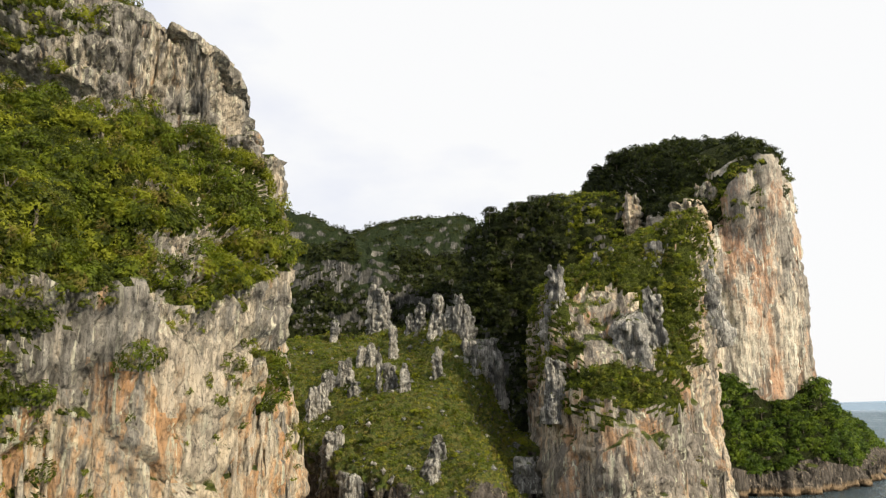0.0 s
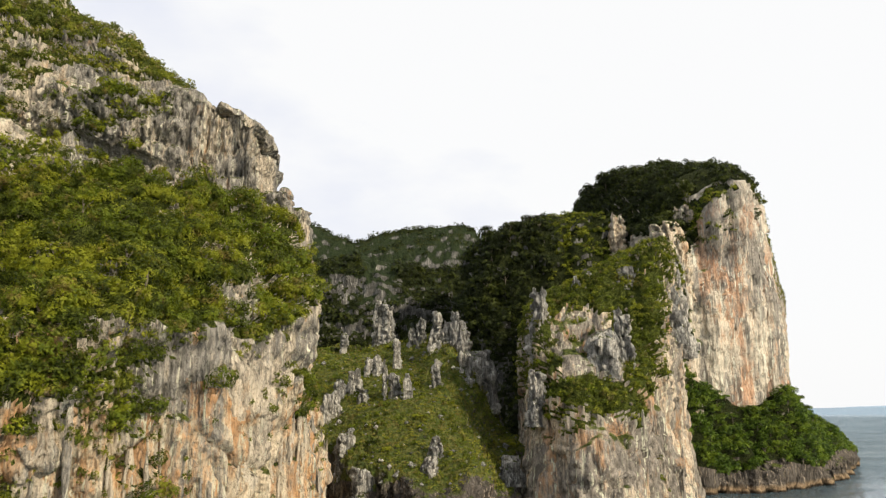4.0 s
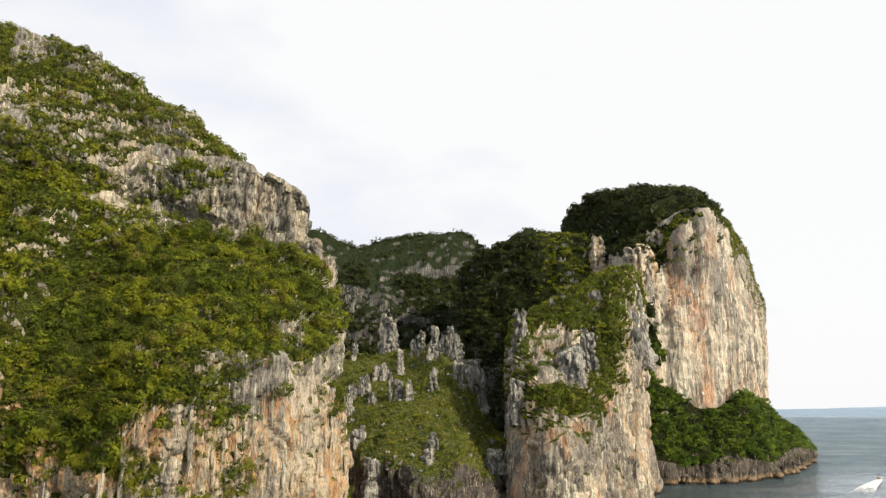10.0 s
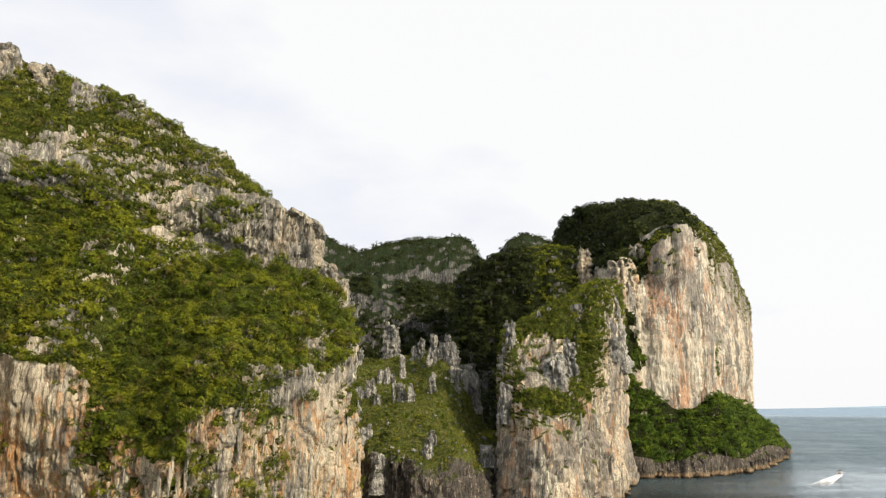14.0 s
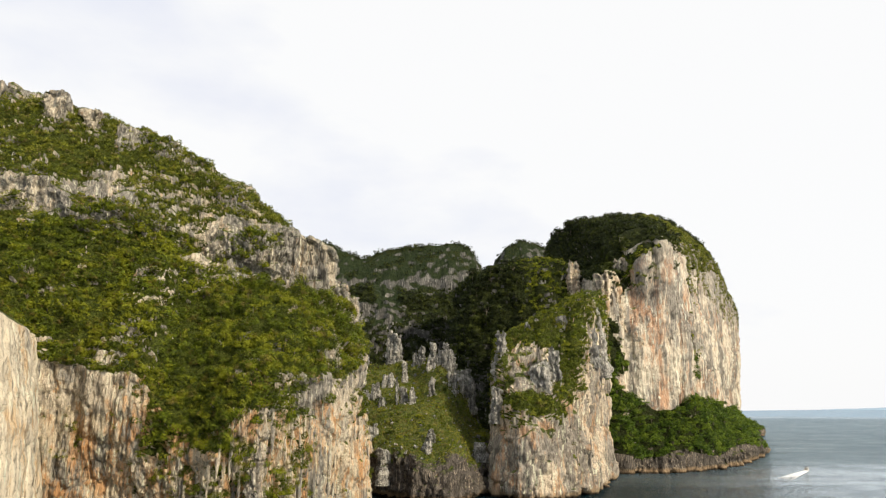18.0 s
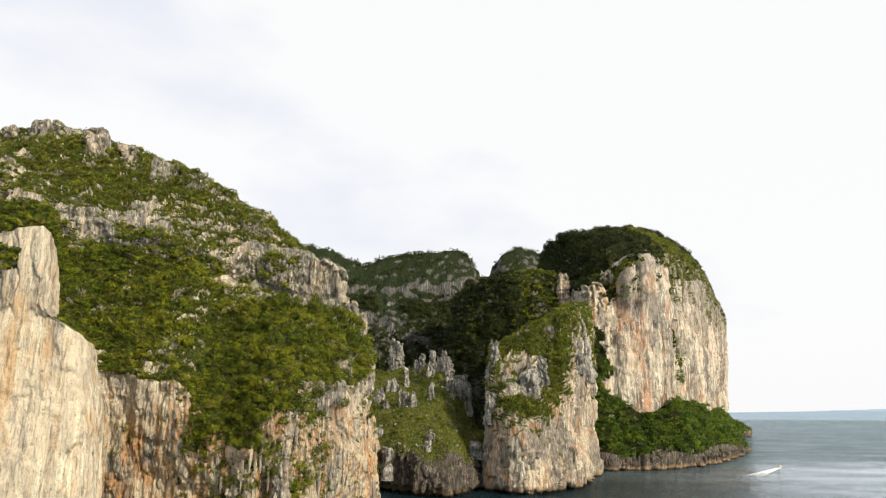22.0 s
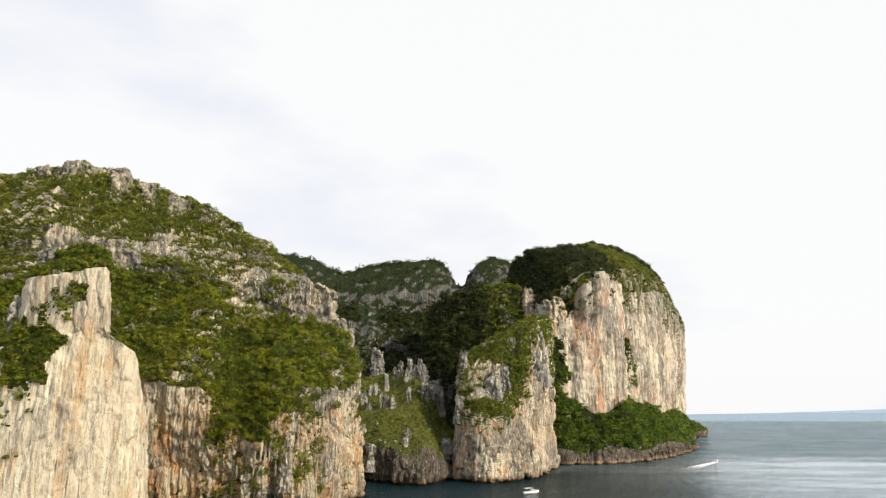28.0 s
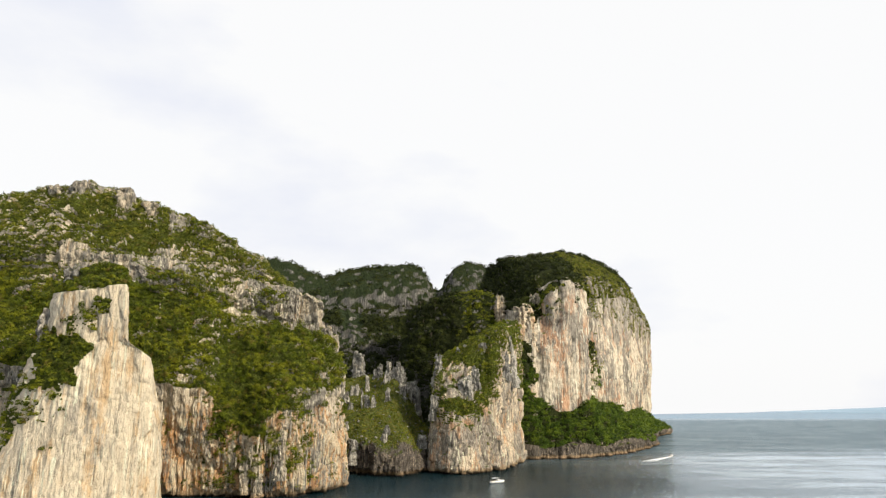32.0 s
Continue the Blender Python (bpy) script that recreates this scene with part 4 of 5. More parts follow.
plants("grass", A_SPOTS, LEAF_OLIVE, "yellow-green grass on the ledges of the headland's upper rock band", "grass", 0.30, (0.35, 1.1), 22, 63, least=0.16, keep=lambda p: (p[:, 1] < 120) & (p[:, 2] > 78) & (p[:, 2] < 110) & (p[:, 0] > -86) & (lattice(p / np.array([7, 7, 3.5]), 10) > 0.1), card=0.36, sink=0.1)
plants("bushes", B_SPOTS, LEAF_NEAR, "green bushes on the pale tower's top and ledges", "bushes", 0.34, (0.8, 2.2), 90, 6, card=0.22)
plants("bushes", D_SPOTS, LEAF_NEAR, "green and yellowish bushes on the buttress ledges", "bushes", 0.14, (0.6, 2.3), 64, 7, card=0.22)
plants("grass", C_SPOTS, GRASS, "rough green and straw-coloured grass on the valley slope", "grass", 0.8, (0.4, 1.05), 13, 8, flat=0.6, card=0.36, keep=lambda p: p[:, 1] < 285)
plants("bushes", C_SPOTS, LEAF_NEAR, "scattered green bushes on the valley slope", "bushes", 0.03, (0.7, 2.2), 70, 28, least=1.0, keep=lambda p: p[:, 1] < 285, card=0.24)
plants("forest", E_SPOTS, LEAF_SKIRT, "dense green trees round the foot of the domed headland", "forest", 0.12, (1.6, 4.2), 84, 9, keep=lambda p: (p[:, 2] < 75) & (p[:, 1] < 470) & (p[:, 0] > 98), card=0.20)
plants("forest", E_SPOTS, LEAF_SKIRT, "green trees along the far shore of the domed headland", "forest", 0.05, (2.4, 5.0), 30, 29, keep=lambda p: (p[:, 2] < 75) & ~((p[:, 1] < 470) & (p[:, 0] > 98)), card=0.32)
def dome_shoulder(p):
    return (p[:, 0] > 163 + 10 * lattice(p / 15, 4)) & (p[:, 2] > 75) & (p[:, 2] < 200)


# Sunlit ledge: its light is put in as a brighter leaf colour than the crown's.
def dome_ledge(p):
    return (p[:, 0] > 124) & (p[:, 0] < 147) & (p[:, 1] < 330) & (p[:, 2] > 105) & (p[:, 2] < 140)


plants("bushes", E_SPOTS, LEAF_OLIVE, "olive scrub on the sunny shoulder of the domed headland", "bushes", 0.10, (0.9, 2.6), 30, 46, keep=dome_shoulder, card=0.30)
plants("grass", E_SPOTS, LEAF_OLIVE, "thin olive grass and creepers on the grey rock of the dome's shoulder", "grass", 0.30, (0.7, 1.8), 18, 49, least=0.04, keep=lambda p: dome_shoulder(p) & (p[:, 2] > 124) & (lattice(p / np.array([9, 9, 22]), 12) > -0.15), card=0.36, sink=0.1)
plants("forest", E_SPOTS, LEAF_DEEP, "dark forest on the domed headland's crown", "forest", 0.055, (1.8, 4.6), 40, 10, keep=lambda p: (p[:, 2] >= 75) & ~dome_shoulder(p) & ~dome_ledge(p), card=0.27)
plants("bushes", E_SPOTS, LEAF_NEAR, "bright green bushes on the ledge over the domed headland's face", "bushes", 0.10, (1.2, 3.0), 44, 47, keep=dome_ledge, card=0.26)
# Sunlight on the crest is painted: brighter leaves here, dark ones on the rest.
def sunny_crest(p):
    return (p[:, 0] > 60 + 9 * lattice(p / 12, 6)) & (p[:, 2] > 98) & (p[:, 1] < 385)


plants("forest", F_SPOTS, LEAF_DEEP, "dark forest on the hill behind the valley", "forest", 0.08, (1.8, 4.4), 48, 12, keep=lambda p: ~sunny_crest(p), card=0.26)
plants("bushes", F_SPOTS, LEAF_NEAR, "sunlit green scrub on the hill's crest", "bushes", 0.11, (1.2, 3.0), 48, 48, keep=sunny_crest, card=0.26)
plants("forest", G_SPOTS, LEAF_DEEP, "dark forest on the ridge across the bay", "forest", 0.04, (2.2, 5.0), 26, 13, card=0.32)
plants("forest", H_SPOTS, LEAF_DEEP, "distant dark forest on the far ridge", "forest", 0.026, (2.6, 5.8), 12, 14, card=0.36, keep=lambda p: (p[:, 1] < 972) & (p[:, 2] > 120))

# ---------------------------------------------------------------- pinnacles on the valley hill
def pinnacle(x, y, base, top, rx, ry, seed, label, material=ROCK_PINNACLE, group="pinnacles on the valley hill", lean=0.0):
    """A weathered limestone needle: broad foot, fluted sides, broken top."""
    rng = np.random.default_rng(seed)
    ang = np.linspace(0, 2 * math.pi, 11)[:-1] + rng.uniform(-0.2, 0.2, 10)
    wob = rng.uniform(0.70, 1.28, 10)
    spire = rng.uniform(-1, 0.25, 10)
    lines = []
    for f, r in ((-0.25, 1.35), (0.05, 1.12), (0.4, 0.98), (0.72, 0.88), (0.90, 0.86), (1.0, 0.70)):
        k = wob * rng.uniform(0.88, 1.12, 10) * r
        up = base + (top - base) * f
        lines.append([(x + math.cos(a) * rx * q + lean * f * (top - base), y + math.sin(a) * ry * q, up + (e * 0.26 * (top - base) * (f - 0.6) / 0.4 if f > 0.6 else 0)) for a, q, e in zip(ang, k, spire)])
    size = max(0.3, min(rx, ry) / 4.5)
    ob, spots = hill("rock_pinnacle", lines, material, label, (0, 0, 0, 0, 0), seed, max(0.32, rx * 0.15), max(0.32, rx * 0.15), (), 0.8, 1.2, 0.9, size, 0.25, "rock", "thing", joint=1.5, bed=0.9)
    return tagged(ob, group=group)


TALL, BLOCK, CRAG = "tall slender grey limestone pinnacle on the grassy hill", "squat grey limestone pinnacle on the grassy hill", "broad dark limestone crag on the grassy hill"
NEEDLES = [(-25.5, 280, 55, 81, 3.0, 2.4), (-21.6, 279, 55, 79, 2.6, 2.4), (-39, 266, 50, 67, 1.7, 1.6), (-6.2, 251, 57, 70.5, 1.5, 1.5), (0.0, 236, 52, 71.5, 2.4, 1.8), (8.2, 233, 46, 70, 3.0, 2.4), (-15.2, 240, 46, 61.5, 1.35, 1.2), (-17.6, 212, 35, 52, 0.85, 0.9), (-30.3, 225, 39, 48.5, 1.0, 1.0), (-28.1, 226, 39, 49.5, 1.1, 1.0)]
STUMPS = [(-9.6, 252, 56, 67, 1.3, 1.4), (3.6, 235, 52, 67, 1.6, 1.4), (-14.0, 212.5, 35, 47, 1.8, 1.5), (-9.8, 209.5, 35, 47.3, 1.3, 1.2), (-25.5, 236, 44, 54.0, 1.3, 1.2), (-22.5, 237, 45, 55, 1.6, 1.5), (-34, 223.5, 37, 45.5, 1.9, 1.5), (-37, 212, 30, 40.5, 1.6, 1.4), (-34.4, 213, 31, 42, 1.7, 1.4), (-25.3, 217, 36, 42, 1.8, 1.4), (-0.2, 218, 40, 52, 1.4, 1.2), (9.2, 225, 42, 55.5, 2.6, 2.2), (-1.7, 167.5, 15, 23.5, 1.9, 1.6), (-0.4, 175, 20, 28.6, 1.8, 1.6), (22, 190, 15, 22, 2.8, 1.8), (-27.7, 190, 16, 30, 2.6, 2.2), (-21, 172, 8, 20, 2.6, 2.2)]
CRAGS = [(11.5, 246, 38, 57, 4.2, 3.4), (18.0, 252, 36, 57, 3.8, 3.2), (21.5, 257, 31, 51, 2.8, 2.8)]
for seed, rows, what in ((200, NEEDLES, TALL), (220, STUMPS, BLOCK), (240, CRAGS, CRAG)):
    for n, (x, y, base, top, rx, ry) in enumerate(rows):
        pinnacle(x, y, base, top, rx, ry, seed + n, what)
for n, (x, y, base, top, rx, ry) in enumerate([(33.5, 197, 38, 73, 2.6, 3.2), (29, 182, 34, 47, 2.2, 2.2), (50, 183, 40, 59, 4.2, 3.0), (56.5, 185, 42, 65, 3.4, 2.8), (47, 205, 70, 79, 1.4, 1.2), (51, 206, 72, 81, 1.2, 1.2), (64, 205, 68, 82, 3.4, 2.6), (78, 209, 64, 92, 4.2, 3.8), (84, 220, 60, 90, 4.2, 4.0)]):
    pinnacle(x, y, base, top, rx, ry, 260 + n, "weathered grey limestone spur on the buttress", group="spurs on the buttress")
for n, (x, y, base, top, rx, ry) in enumerate([(107, 297, 92, 121, 4.4, 4.0), (114, 302, 92, 127, 5.2, 4.0), (121, 310, 96, 133, 5.2, 4.0)]):
    pinnacle(x, y, base, top, rx, ry, 280 + n, "pale limestone knob on the shoulder of the domed headland", ROCK_STACK, "knobs on the domed headland")
for n, (x, y, base, top, rx, ry) in enumerate([(96, 338, 104, 137, 3.6, 3.0), (99, 343, 100, 130, 3.2, 3.0)]):
    pinnacle(x, y, base, top, rx, ry, 290 + n, "grey limestone rib at the edge of the wooded hill", ROCK_STACK, "ribs on the wooded hill")
for n, (x, y, base, top, rx, ry) in enumerate([(-57, 55.5, 6, 27, 1.8, 1.8), (-63, 58, 6, 23, 1.7, 1.7), (-48, 56, 14, 38, 2.2, 2.2), (-30.5, 119, 66, 80, 3.2, 3.0), (-34, 117, 70, 84, 3.0, 3.0), (-70, 119, 98, 114, 4.0, 3.0), (-97, 119, 116, 132.5, 4.4, 3.0), (-104, 119, 122, 138, 3.4, 3.0), (-122, 119, 132, 146.5, 5.0, 3.2), (-136, 119, 140, 153.5, 4.6, 3.2), (-150, 119, 150, 162, 4.4, 3.0), (-176, 120, 154, 165, 5.4, 3.4), (-190, 122, 150, 163, 5.0, 3.4)]):
    pinnacle(x, y, base, top, rx, ry, 300 + n, "weathered grey limestone spur on the headland", ROCK_GREY, "spurs on the headland")
for n, (x, y, base, top, rx, ry) in enumerate([(-128.5, 11, 82, 94.5, 1.7, 1.6), (-125.2, 11, 83, 96, 1.6, 1.5), (-134, 12, 56, 78, 3.0, 3.0)]):
    pinnacle(x, y, base, top, rx, ry, 320 + n, "pale limestone needle on top of the tower", ROCK_BAND, "needles on the tower")


def stones(spots, count, seed, keep, size, material, label):
    """Small angular stones lying loose in the grass, as one mass."""
    rng = np.random.default_rng(seed)
    mid, nrm, area, green = spots
    ok = np.nonzero(keep(mid))[0]
    at = mid[rng.choice(ok, count, p=area[ok] / area[ok].sum())]
    corners = np.array([(0, 0, 1), (0.9, 0.1, 0.3), (0.2, 0.9, 0.25), (-0.85, 0.4, 0.35), (-0.4, -0.8, 0.2), (0.55, -0.75, 0.4), (0.1, 0, -0.8)])
    sides = np.array([(0, i, i % 5 + 1) for i in range(1, 6)] + [(6, i % 5 + 1, i) for i in range(1, 6)])
    r = size[0] + (size[1] - size[0]) * rng.beta(1.1, 4.0, count)
    turn = rng.uniform(0, 2 * math.pi, count)
    V = corners[None] * rng.uniform(0.6, 1.4, (count, 7, 3)) * r[:, None, None] * np.array([1, 1, 0.9])
    x = V[:, :, 0] * np.cos(turn)[:, None] - V[:, :, 1] * np.sin(turn)[:, None]
    y = V[:, :, 0] * np.sin(turn)[:, None] + V[:, :, 1] * np.cos(turn)[:, None]
    V = np.stack([x, y, V[:, :, 2]], 2) + at[:, None] + np.array([0, 0, 0.2])
    F = (sides[None] + (np.arange(count) * 7)[:, None, None]).reshape(-1, 3)
    return tagged(new("stones", quads_mesh("stones", V.reshape(-1, 3), F, material, False)), label, "stones", kind="stuff")


stones(C_SPOTS, 420, 91, lambda p: (p[:, 1] < 262) & (p[:, 2] > 16), (0.35, 1.9), ROCK_PINNACLE, "pale grey limestone stones scattered over the grass slope")
stones(D_SPOTS, 160, 92, lambda p: (p[:, 1] < 240) & (p[:, 2] > 36), (0.4, 1.8), ROCK_STACK, "grey limestone stones on the buttress ledges")

# ---------------------------------------------------------------- separate trees
def part(name, bm, material, parent, label="", smooth=False):
    me = bpy.data.meshes.new(name)
    bm.to_mesh(me)
    bm.free()
    me.materials.append(material)
    for p in me.polygons:
        p.use_smooth = smooth
    ob = new(name, me)
    ob.parent = parent
    if label:
        ob["label"] = label
    return ob


def limb(bm, a, b, ra, rb, sides=6):
    a, b = Vector(a), Vector(b)
    q = (b - a).to_track_quat("Z", "Y").to_matrix()
    rings = [[bm.verts.new(p + q @ Vector((math.cos(2 * math.pi * k / sides) * r, math.sin(2 * math.pi * k / sides) * r, 0))) for k in range(sides)] for p, r in ((a, ra), ((a + b) / 2 + Vector((0.05, 0.03, 0)) * (b - a).length, (ra + rb) / 2), (b, rb))]
    for lo, hi in zip(rings, rings[1:]):
        for k in range(sides):
            bm.faces.new((lo[k], lo[(k + 1) % sides], hi[(k + 1) % sides], hi[k]))
    bm.faces.new(rings[-1])


def tree(seed, height, material, label, group):
    rng = np.random.default_rng(seed)
    base = tagged(new("tree"), label, "tree", group)
    bm = bmesh.new()
    limb(bm, (0, 0, -0.8), (0.2, 0.1, height * 0.62), 0.24, 0.12)
    tips = [(0.2, 0.1, height * 0.78)]
    for k in range(5):
        a = 2 * math.pi * (k + rng.uniform(0, 0.6)) / 5
        tip = (math.cos(a) * height * 0.27, math.sin(a) * height * 0.27, height * rng.uniform(0.55, 0.78))
        limb(bm, (0.1, 0.05, height * rng.uniform(0.32, 0.5)), tip, 0.10, 0.04, 5)
        tips.append(tip)
    part("trunk", bm, BARK, base, "grey-brown bark", True)
    V, F, n = [], [], 0
    for tip in tips:
        v, f = bush_shape(80, rng, 0.72, 0.20)
        V.append(v * height * rng.uniform(0.20, 0.28) + np.array(tip))
        F.append(f + n)
        n += len(v)
    crown = new("crown", quads_mesh("crown", np.concatenate(V), np.concatenate(F), material, False))
    crown.parent = base
    return base


def stand(kinds, spots, count, seed, keep, scale=(0.7, 1.3), least=0.5, sunk=1.6):
    """Copies of the trees, standing on the green part of a hill."""
    rng = np.random.default_rng(seed)
    mid, nrm, area, green = spots
    ok = np.nonzero((green > least) & keep(mid))[0]
    pick = rng.choice(ok, count, p=area[ok] / area[ok].sum())
    for n, i in enumerate(pick):
        size = rng.uniform(*scale)
        m = pose(mid[i][0], mid[i][1], mid[i][2] - sunk * size, 0, 0, rng.uniform(0, 360)) @ Matrix.Scale(size, 4)
        src = kinds[n % len(kinds)]
        if n < len(kinds):
            src.matrix_basis = m
        else:
            c = copy_thing(src, Matrix())
            c.matrix_basis = m


SHORE_TREES = [tree(400 + k, h, LEAF_SKIRT, "broad green tree on the wooded shore slope", "trees on the shore slope") for k, h in enumerate((7.5, 6.5, 8.5, 6.0))]
stand(SHORE_TREES, E_SPOTS, 90, 1, lambda p: (p[:, 2] < 46) & (p[:, 2] > 9) & (p[:, 1] < 470) & (p[:, 0] > 108))
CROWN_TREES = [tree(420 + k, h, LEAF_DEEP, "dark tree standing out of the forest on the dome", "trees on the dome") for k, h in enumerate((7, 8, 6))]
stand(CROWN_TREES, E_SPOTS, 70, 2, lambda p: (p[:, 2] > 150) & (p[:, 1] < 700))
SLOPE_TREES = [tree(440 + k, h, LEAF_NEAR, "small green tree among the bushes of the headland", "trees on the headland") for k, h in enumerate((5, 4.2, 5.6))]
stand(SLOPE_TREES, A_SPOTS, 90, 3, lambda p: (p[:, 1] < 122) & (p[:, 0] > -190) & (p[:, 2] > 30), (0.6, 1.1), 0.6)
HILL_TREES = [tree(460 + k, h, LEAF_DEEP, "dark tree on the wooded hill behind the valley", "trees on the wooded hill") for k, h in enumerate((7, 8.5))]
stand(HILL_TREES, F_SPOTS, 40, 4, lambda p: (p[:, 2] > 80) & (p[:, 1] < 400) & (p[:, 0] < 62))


def dead_tree(seed):
    rng = np.random.default_rng(seed)
    base = tagged(new("dead_tree"), "bare bleached dead tree among green bushes", "tree", "dead trees")
    bm = bmesh.new()
    limb(bm, (0, 0, -0.5), (0.1, 0, 2.4), 0.12, 0.07)
    part("trunk", bm, BLEACHED, base, "", True)
    for k in range(6):
        a = rng.uniform(0, 6.28)
        bm = bmesh.new()
        limb(bm, (0.05, 0, rng.uniform(1.0, 2.2)), (math.cos(a) * 1.2, math.sin(a) * 1.2, rng.uniform(2.2, 3.6)), 0.06, 0.025, 5)
        part("branch", bm, BLEACHED, base, "", True)
    return base


BLEACHED = plain("bleached_wood", (0.40, 0.36, 0.30), 0.8, 0.2)
stand([dead_tree(5), dead_tree(6)], A_SPOTS, 10, 12, lambda p: near_slope(p), (0.5, 0.85), 0.6, 0.0)

# ---------------------------------------------------------------- ribs of rock on the cliffs and boulders on the shore
def rib_mesh(seed, material):
    """A tapered upright rib, one metre wide and ten high, rough all over."""
    rng = np.random.default_rng(seed)
    rows, sides = 16, 8
    ang = np.linspace(0, 2 * math.pi, sides, endpoint=False)
    z = np.linspace(-5, 5, rows)
    r = (0.5 * (1 - np.abs(z / 5.2) ** 3))[:, None] * rng.uniform(0.75, 1.25, (rows, sides))
    grid = np.stack([np.cos(ang)[None] * r, np.sin(ang)[None] * r * 0.9, np.repeat(z[:, None], sides, 1)], 2)
    return quads_mesh("rock_rib", grid.reshape(-1, 3), grid_faces((rows, sides)), material)


def ribs(owner, spots, material, count, seed, keep, size=(0.6, 1.6)):
    rng = np.random.default_rng(seed)
    mid, nrm, area, green = spots
    ok = np.nonzero((np.abs(nrm[:, 2]) < 0.3) & (green < 0.5) & keep(mid))[0]
    shapes = [rib_mesh(seed * 10 + k, material) for k in range(5)]
    for i in rng.choice(ok, count, p=area[ok] / area[ok].sum()):
        s = rng.uniform(*size)
        ob = new("rock_rib", shapes[rng.integers(5)])
        ob.matrix_basis = pose(*(mid[i] - nrm[i] * 0.26 * s), rng.uniform(-3, 3), rng.uniform(-3, 3), rng.uniform(0, 360)) @ Matrix.Diagonal((s * 0.8, s * 0.8, rng.uniform(0.6, 1.5), 1))
        ob.parent = owner


ribs(headland, A_SPOTS, ROCK_GREY, 150, 5, lambda p: (p[:, 1] < 150) & (p[:, 2] > 6) & (p[:, 2] < 34) & (p[:, 0] > -75), (0.6, 1.7))
ribs(stack, D_SPOTS, ROCK_STACK, 60, 6, lambda p: (p[:, 1] < 255) & (p[:, 2] > 8) & (p[:, 2] < 32), (0.7, 1.6))
ribs(dome, E_SPOTS, ROCK_WARM, 70, 7, lambda p: (p[:, 1] < 620) & (p[:, 2] > 50) & (p[:, 2] < 105) & (p[:, 0] > 100), (1.0, 2.2))
ribs(tower, B_SPOTS, ROCK_WHITE, 24, 8, lambda p: (p[:, 1] < 30) & (p[:, 2] > 8) & (p[:, 2] < 45), (0.5, 1.3))


def boulder_mesh(seed):
    bm = bmesh.new()
    bmesh.ops.create_icosphere(bm, subdivisions=2, radius=1.0)
    for v in bm.verts:
        n = noise.noise(v.co * 1.3 + Vector((seed * 7.1, 0, 0))) * 0.55 + noise.noise(v.co * 3.1 + Vector((0, seed * 3.3, 0))) * 0.2
        v.co = Vector((v.co.x * (1 + n), v.co.y * (0.8 + n), v.co.z * (0.6 + n * 0.7)))
    me = bpy.data.meshes.new("boulder")
    bm.to_mesh(me)
    bm.free()
    me.materials.append(ROCK_SHORE)
    for p in me.polygons:
        p.use_smooth = True
    return me


def shore_boulders(line, count, seed, label, group):
    rng = np.random.default_rng(seed)
    shapes = [boulder_mesh(seed + k) for k in range(4)]
    pts = [Vector((*p, 0)) for p in line]
    for k in range(count):
        i = rng.integers(len(pts) - 1)
        p = pts[i].lerp(pts[i + 1], rng.uniform())
        s = 1.0 + 3.6 * rng.beta(1.2, 2.4)
        up = rng.uniform(0, 1) ** 2 * 4.5
        ob = tagged(new("boulder", shapes[k % 4]), label, "boulder", group)
        ob.matrix_basis = pose(p.x + rng.uniform(-1.5, 1.5), p.y + rng.uniform(-2.2, 0.4) + up * 0.35, 0.1 + up, rng.uniform(-25, 25), rng.uniform(-25, 25), rng.uniform(0, 360)) @ Matrix.Diagonal((s, s, s * 0.8, 1))


shore_boulders(E_FOOT[2:8], 130, 31, "rough brown-grey boulder at the sea's edge", "boulders below the dome")
shore_boulders(D_FOOT[4:9], 14, 32, "low pale boulder at the foot of the buttress", "boulders below the buttress")

for n in range(26):
    k = n * 5 / 26
    (xa, ya), (xb, yb) = E_FOOT[2 + int(k)], E_FOOT[3 + int(k)]
    f = k - int(k)
    r = 3.0 + 3.2 * ((n * 37) % 11) / 11
    pinnacle(xa + (xb - xa) * f + 1.5, ya + (yb - ya) * f - 0.5, -2.0, 4.0 + 10.0 * ((n * 53) % 13) / 13, r, r * 0.8, 500 + n, "dark weathered limestone crag on the sea's edge", ROCK_SHORE, "crags below the domed headland")

# ---------------------------------------------------------------- boats
GELCOAT = plain("white_gelcoat", (0.80, 0.80, 0.79), 0.25, 0.5, 0, 0.05)
DECK = plain("grey_deck", (0.45, 0.44, 0.42), 0.6, 0.3)
CANOPY = plain("white_canopy", (0.72, 0.73, 0.75), 0.6, 0.3)
DARK_CANOPY = plain("dark_canopy", (0.05, 0.05, 0.055), 0.6, 0.3)
SMOKED = plain("smoked_glass", (0.02, 0.025, 0.03), 0.08, 0.6, 0, 0.0)
STEEL = plain("stainless_steel", (0.6, 0.6, 0.6), 0.25, 0.5, 1.0, 0.0)
BLACK = plain("black_engine_cowl", (0.03, 0.03, 0.032), 0.35, 0.5, 0, 0.0)
CUSHION = plain("tan_cushion", (0.42, 0.36, 0.28), 0.7, 0.2)


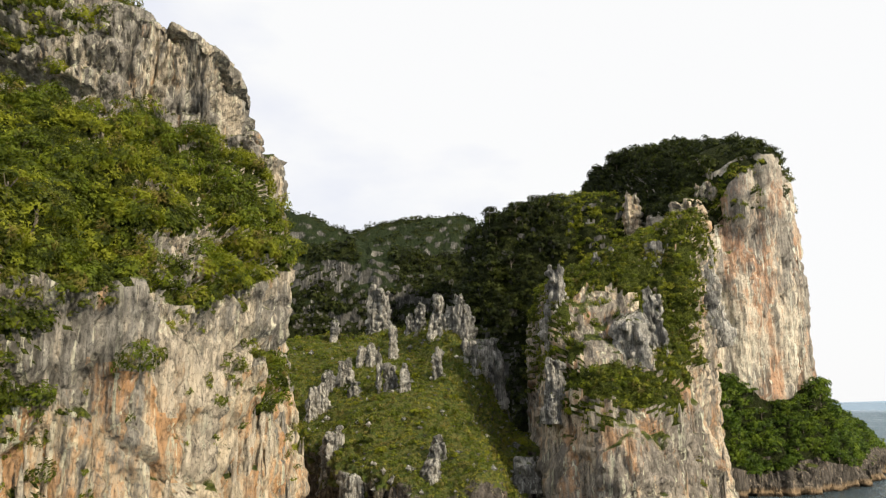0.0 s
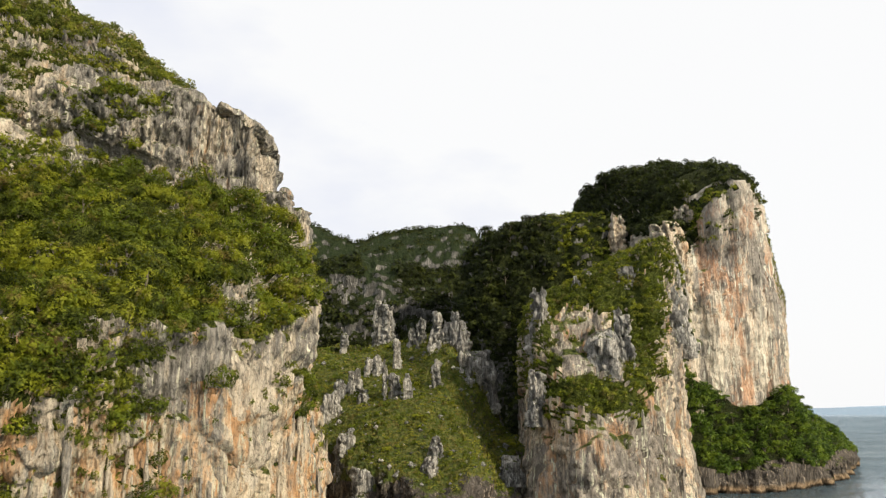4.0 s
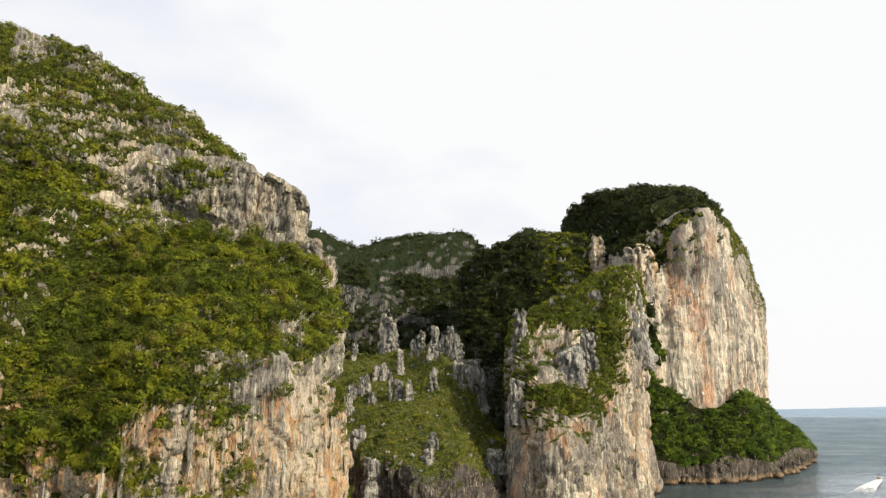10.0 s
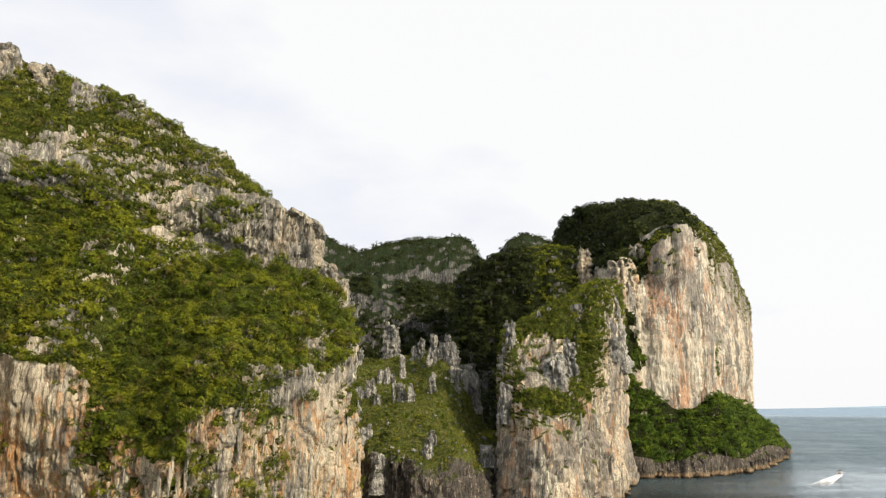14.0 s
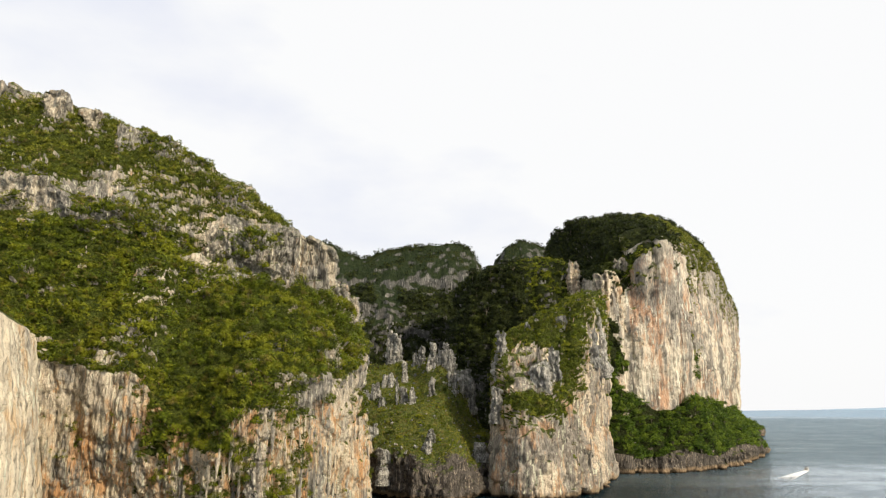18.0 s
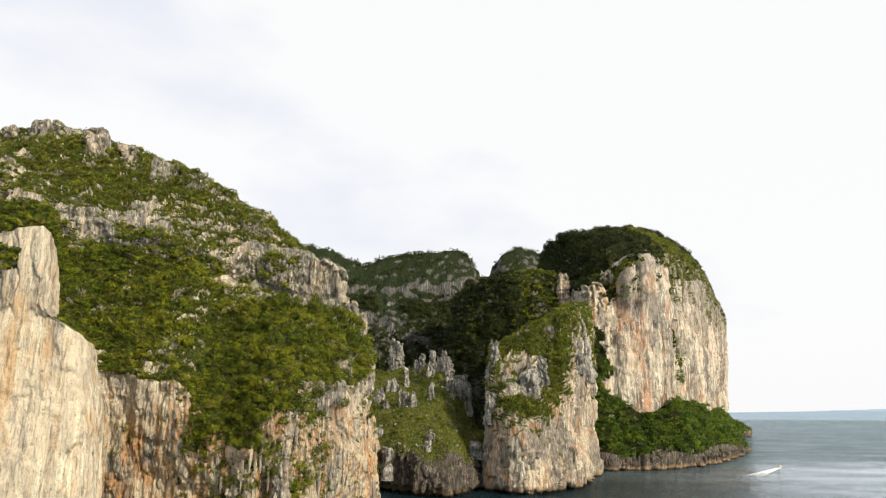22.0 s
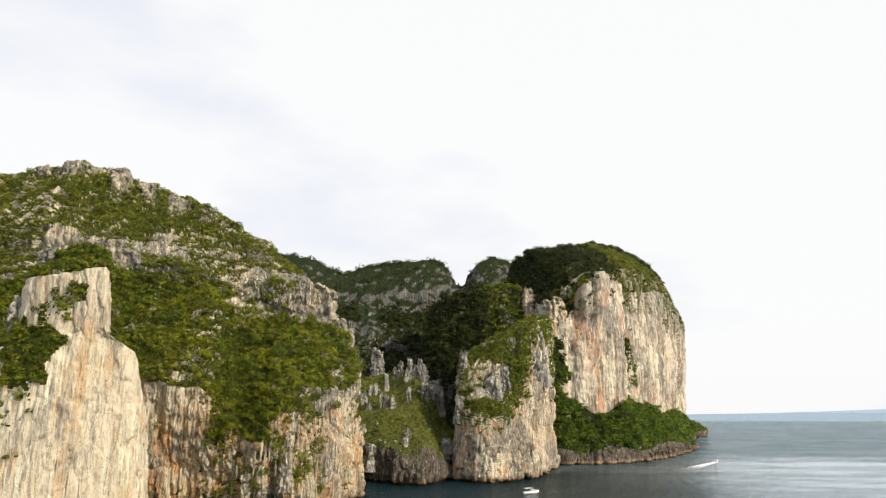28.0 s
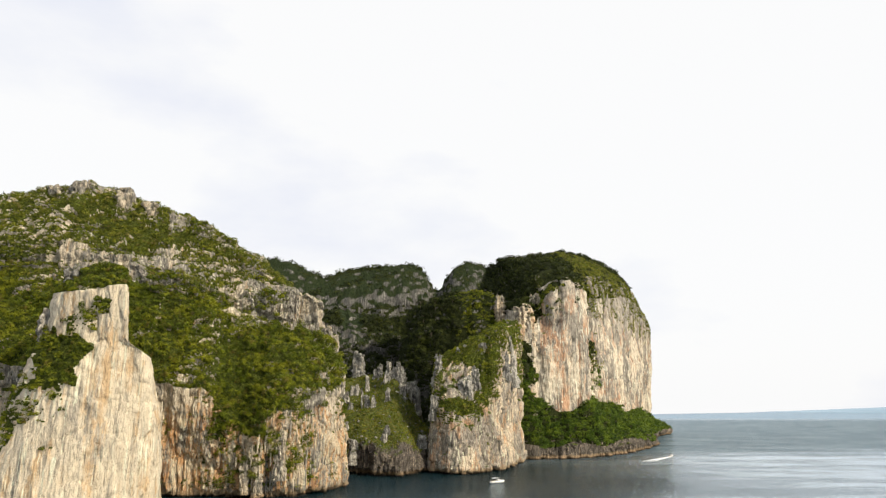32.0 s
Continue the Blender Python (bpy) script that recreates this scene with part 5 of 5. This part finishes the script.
def hull(length, beam, depth):
    """Open hull with flared bow and flat stern, sheer rising to the bow."""
    bm = bmesh.new()
    rows = []
    for k in range(15):
        t = k / 14
        w = beam / 2 * (1 - max(0, (t - 0.45) / 0.55) ** 2.2) + 0.02
        sheer = depth * (0.62 + 0.38 * t * t)
        keel = -0.42 * (1 - max(0, (t - 0.7) / 0.3) ** 2 * 1.9)
        y = (t - 0.5) * length
        rows.append([bm.verts.new(p) for p in ((-w, y, sheer), (-w * 0.93, y, 0.12), (-w * 0.5, y, keel * 0.6), (0, y, keel), (w * 0.5, y, keel * 0.6), (w * 0.93, y, 0.12), (w, y, sheer), (w * 0.88, y, sheer - 0.02), (w * 0.86, y, 0.42), (-w * 0.86, y, 0.42), (-w * 0.88, y, sheer - 0.02))])
    for a, b in zip(rows, rows[1:]):
        for i in range(11):
            j = (i + 1) % 11
            bm.faces.new((a[i], a[j], b[j], b[i]))
    bm.faces.new(rows[0])
    bm.faces.new(rows[-1][::-1])
    bmesh.ops.recalc_face_normals(bm, faces=bm.faces)
    return bm


def box(x, y, z, dx, dy, dz, bevel=0.05, taper=1.0):
    bm = bmesh.new()
    bmesh.ops.create_cube(bm, size=1)
    for v in bm.verts:
        f = taper if v.co.z > 0 else 1
        v.co = Vector((v.co.x * dx * f + x, v.co.y * dy * f + y, (v.co.z + 0.5) * dz + z))
    bmesh.ops.bevel(bm, geom=bm.edges[:], offset=bevel, segments=2, affect="EDGES")
    return bm


def tube(a, b, r):
    bm = bmesh.new()
    limb(bm, a, b, r, r, 8)
    return bm


def speedboat(label, canopy, length=9.0, beam=2.7, engines=2):
    base = tagged(new("speedboat"), label, "boat")
    h = part("hull", hull(length, beam, 1.15), GELCOAT, base, "white gelcoat hull", True)
    part("deck", box(0, -0.3, 0.40, beam * 0.78, length * 0.78, 0.05, 0.02), DECK, base)
    part("foredeck", box(0, length * 0.33, 0.95, beam * 0.62, length * 0.22, 0.10, 0.04, 0.8), GELCOAT, base)
    cabin = part("cabin", box(0, length * 0.10, 0.42, beam * 0.66, length * 0.24, 1.15, 0.12, 0.86), GELCOAT, base)
    part("windscreen", box(0, length * 0.225, 1.10, beam * 0.58, 0.10, 0.50, 0.02, 0.9), SMOKED, base, "smoked windscreen")
    for s in (-1, 1):
        part("side_window", box(s * beam * 0.315, length * 0.10, 1.05, 0.06, length * 0.17, 0.32, 0.02), SMOKED, base, "smoked side window")
        part("bench", box(s * beam * 0.28, -length * 0.22, 0.45, beam * 0.18, length * 0.30, 0.42, 0.05), CUSHION, base, "tan cushioned bench")
        for y in (-length * 0.36, -length * 0.02):
            part("post", tube((s * beam * 0.40, y, 0.7), (s * beam * 0.37, y, 2.25), 0.035), STEEL, base)
        part("bow_rail", tube((s * beam * 0.42, length * 0.18, 1.30), (s * beam * 0.10, length * 0.46, 1.55), 0.03), STEEL, base)
    part("canopy", box(0, -length * 0.14, 2.22, beam * 0.84, length * 0.50, 0.14, 0.06, 0.92), canopy, base)
    for k in range(engines):
        x = (k - (engines - 1) / 2) * 0.75
        e = part("outboard_engine", box(x, -length * 0.5 - 0.28, 0.45, 0.46, 0.62, 0.85, 0.10, 0.8), BLACK, base, "black outboard engine")
        part("engine_leg", box(x, -length * 0.5 - 0.32, -0.5, 0.16, 0.30, 1.0, 0.03), BLACK, e)
    return base


moored = speedboat("white speedboat with hard canopy lying still on the dark water", CANOPY)
moored.matrix_basis = pose(60, 119, 0.05, 0, 0, -68)
runner = speedboat("small white speedboat with dark canopy running over the sea", DARK_CANOPY, 8.0, 2.4, 1)
runner.matrix_basis = pose(231, 306, 0.15, 3, 0, -36)


def foam_material():
    g = Graph("sea_foam")
    churn = g.noise(0.55, (1, 1, 1), 6, 0.7)
    p = g.surface((0.82, 0.85, 0.87), 0.7, g.bump(churn, 0.6, 0.3), 0.3)
    clear = g.n.new("ShaderNodeBsdfTransparent")
    mx = g.n.new("ShaderNodeMixShader")
    away = g.n.new("ShaderNodeVectorMath")
    away.operation = "DISTANCE"
    away.inputs[1].default_value = (231, 306, 0)
    g.l.new(g.co, away.inputs[0])
    solid = g.math("SUBTRACT", churn, g.ramp(away.outputs["Value"], 0.0, 105.0, -0.22, 0.20))
    g.l.new(g.ramp(solid, 0.40, 0.56), mx.inputs[0])
    g.l.new(clear.outputs[0], mx.inputs[1])
    g.l.new(p.outputs[0], mx.inputs[2])
    return g.out(mx)


def wake():
    """The curved white trail behind the running boat, widening as it ages, and its bow spray."""
    bm = bmesh.new()
    rows = []
    for k in range(41):
        t = k / 40
        x = 229.5 - 58 * t - 7 * math.sin(t * 2.0)
        y = 303.5 - 92 * t
        w = 1.6 + 6.5 * t * (1 - 0.35 * t)
        rows.append([bm.verts.new((x + s * w * 0.82 + noise.noise((k * 0.7, s, 0)) * 0.8, y - s * w * 0.57, 0.06 + 0.22 * (1 - abs(s)) * (1 - t))) for s in (-1, -0.5, 0, 0.5, 1)])
    for a, b in zip(rows, rows[1:]):
        for i in range(4):
            bm.faces.new((a[i], a[i + 1], b[i + 1], b[i]))
    me = bpy.data.meshes.new("wake")
    bm.to_mesh(me)
    bm.free()
    me.materials.append(foam_material())
    return tagged(new("wake", me), "white foaming wake curving behind the running speedboat", "wake", kind="stuff")


wake()
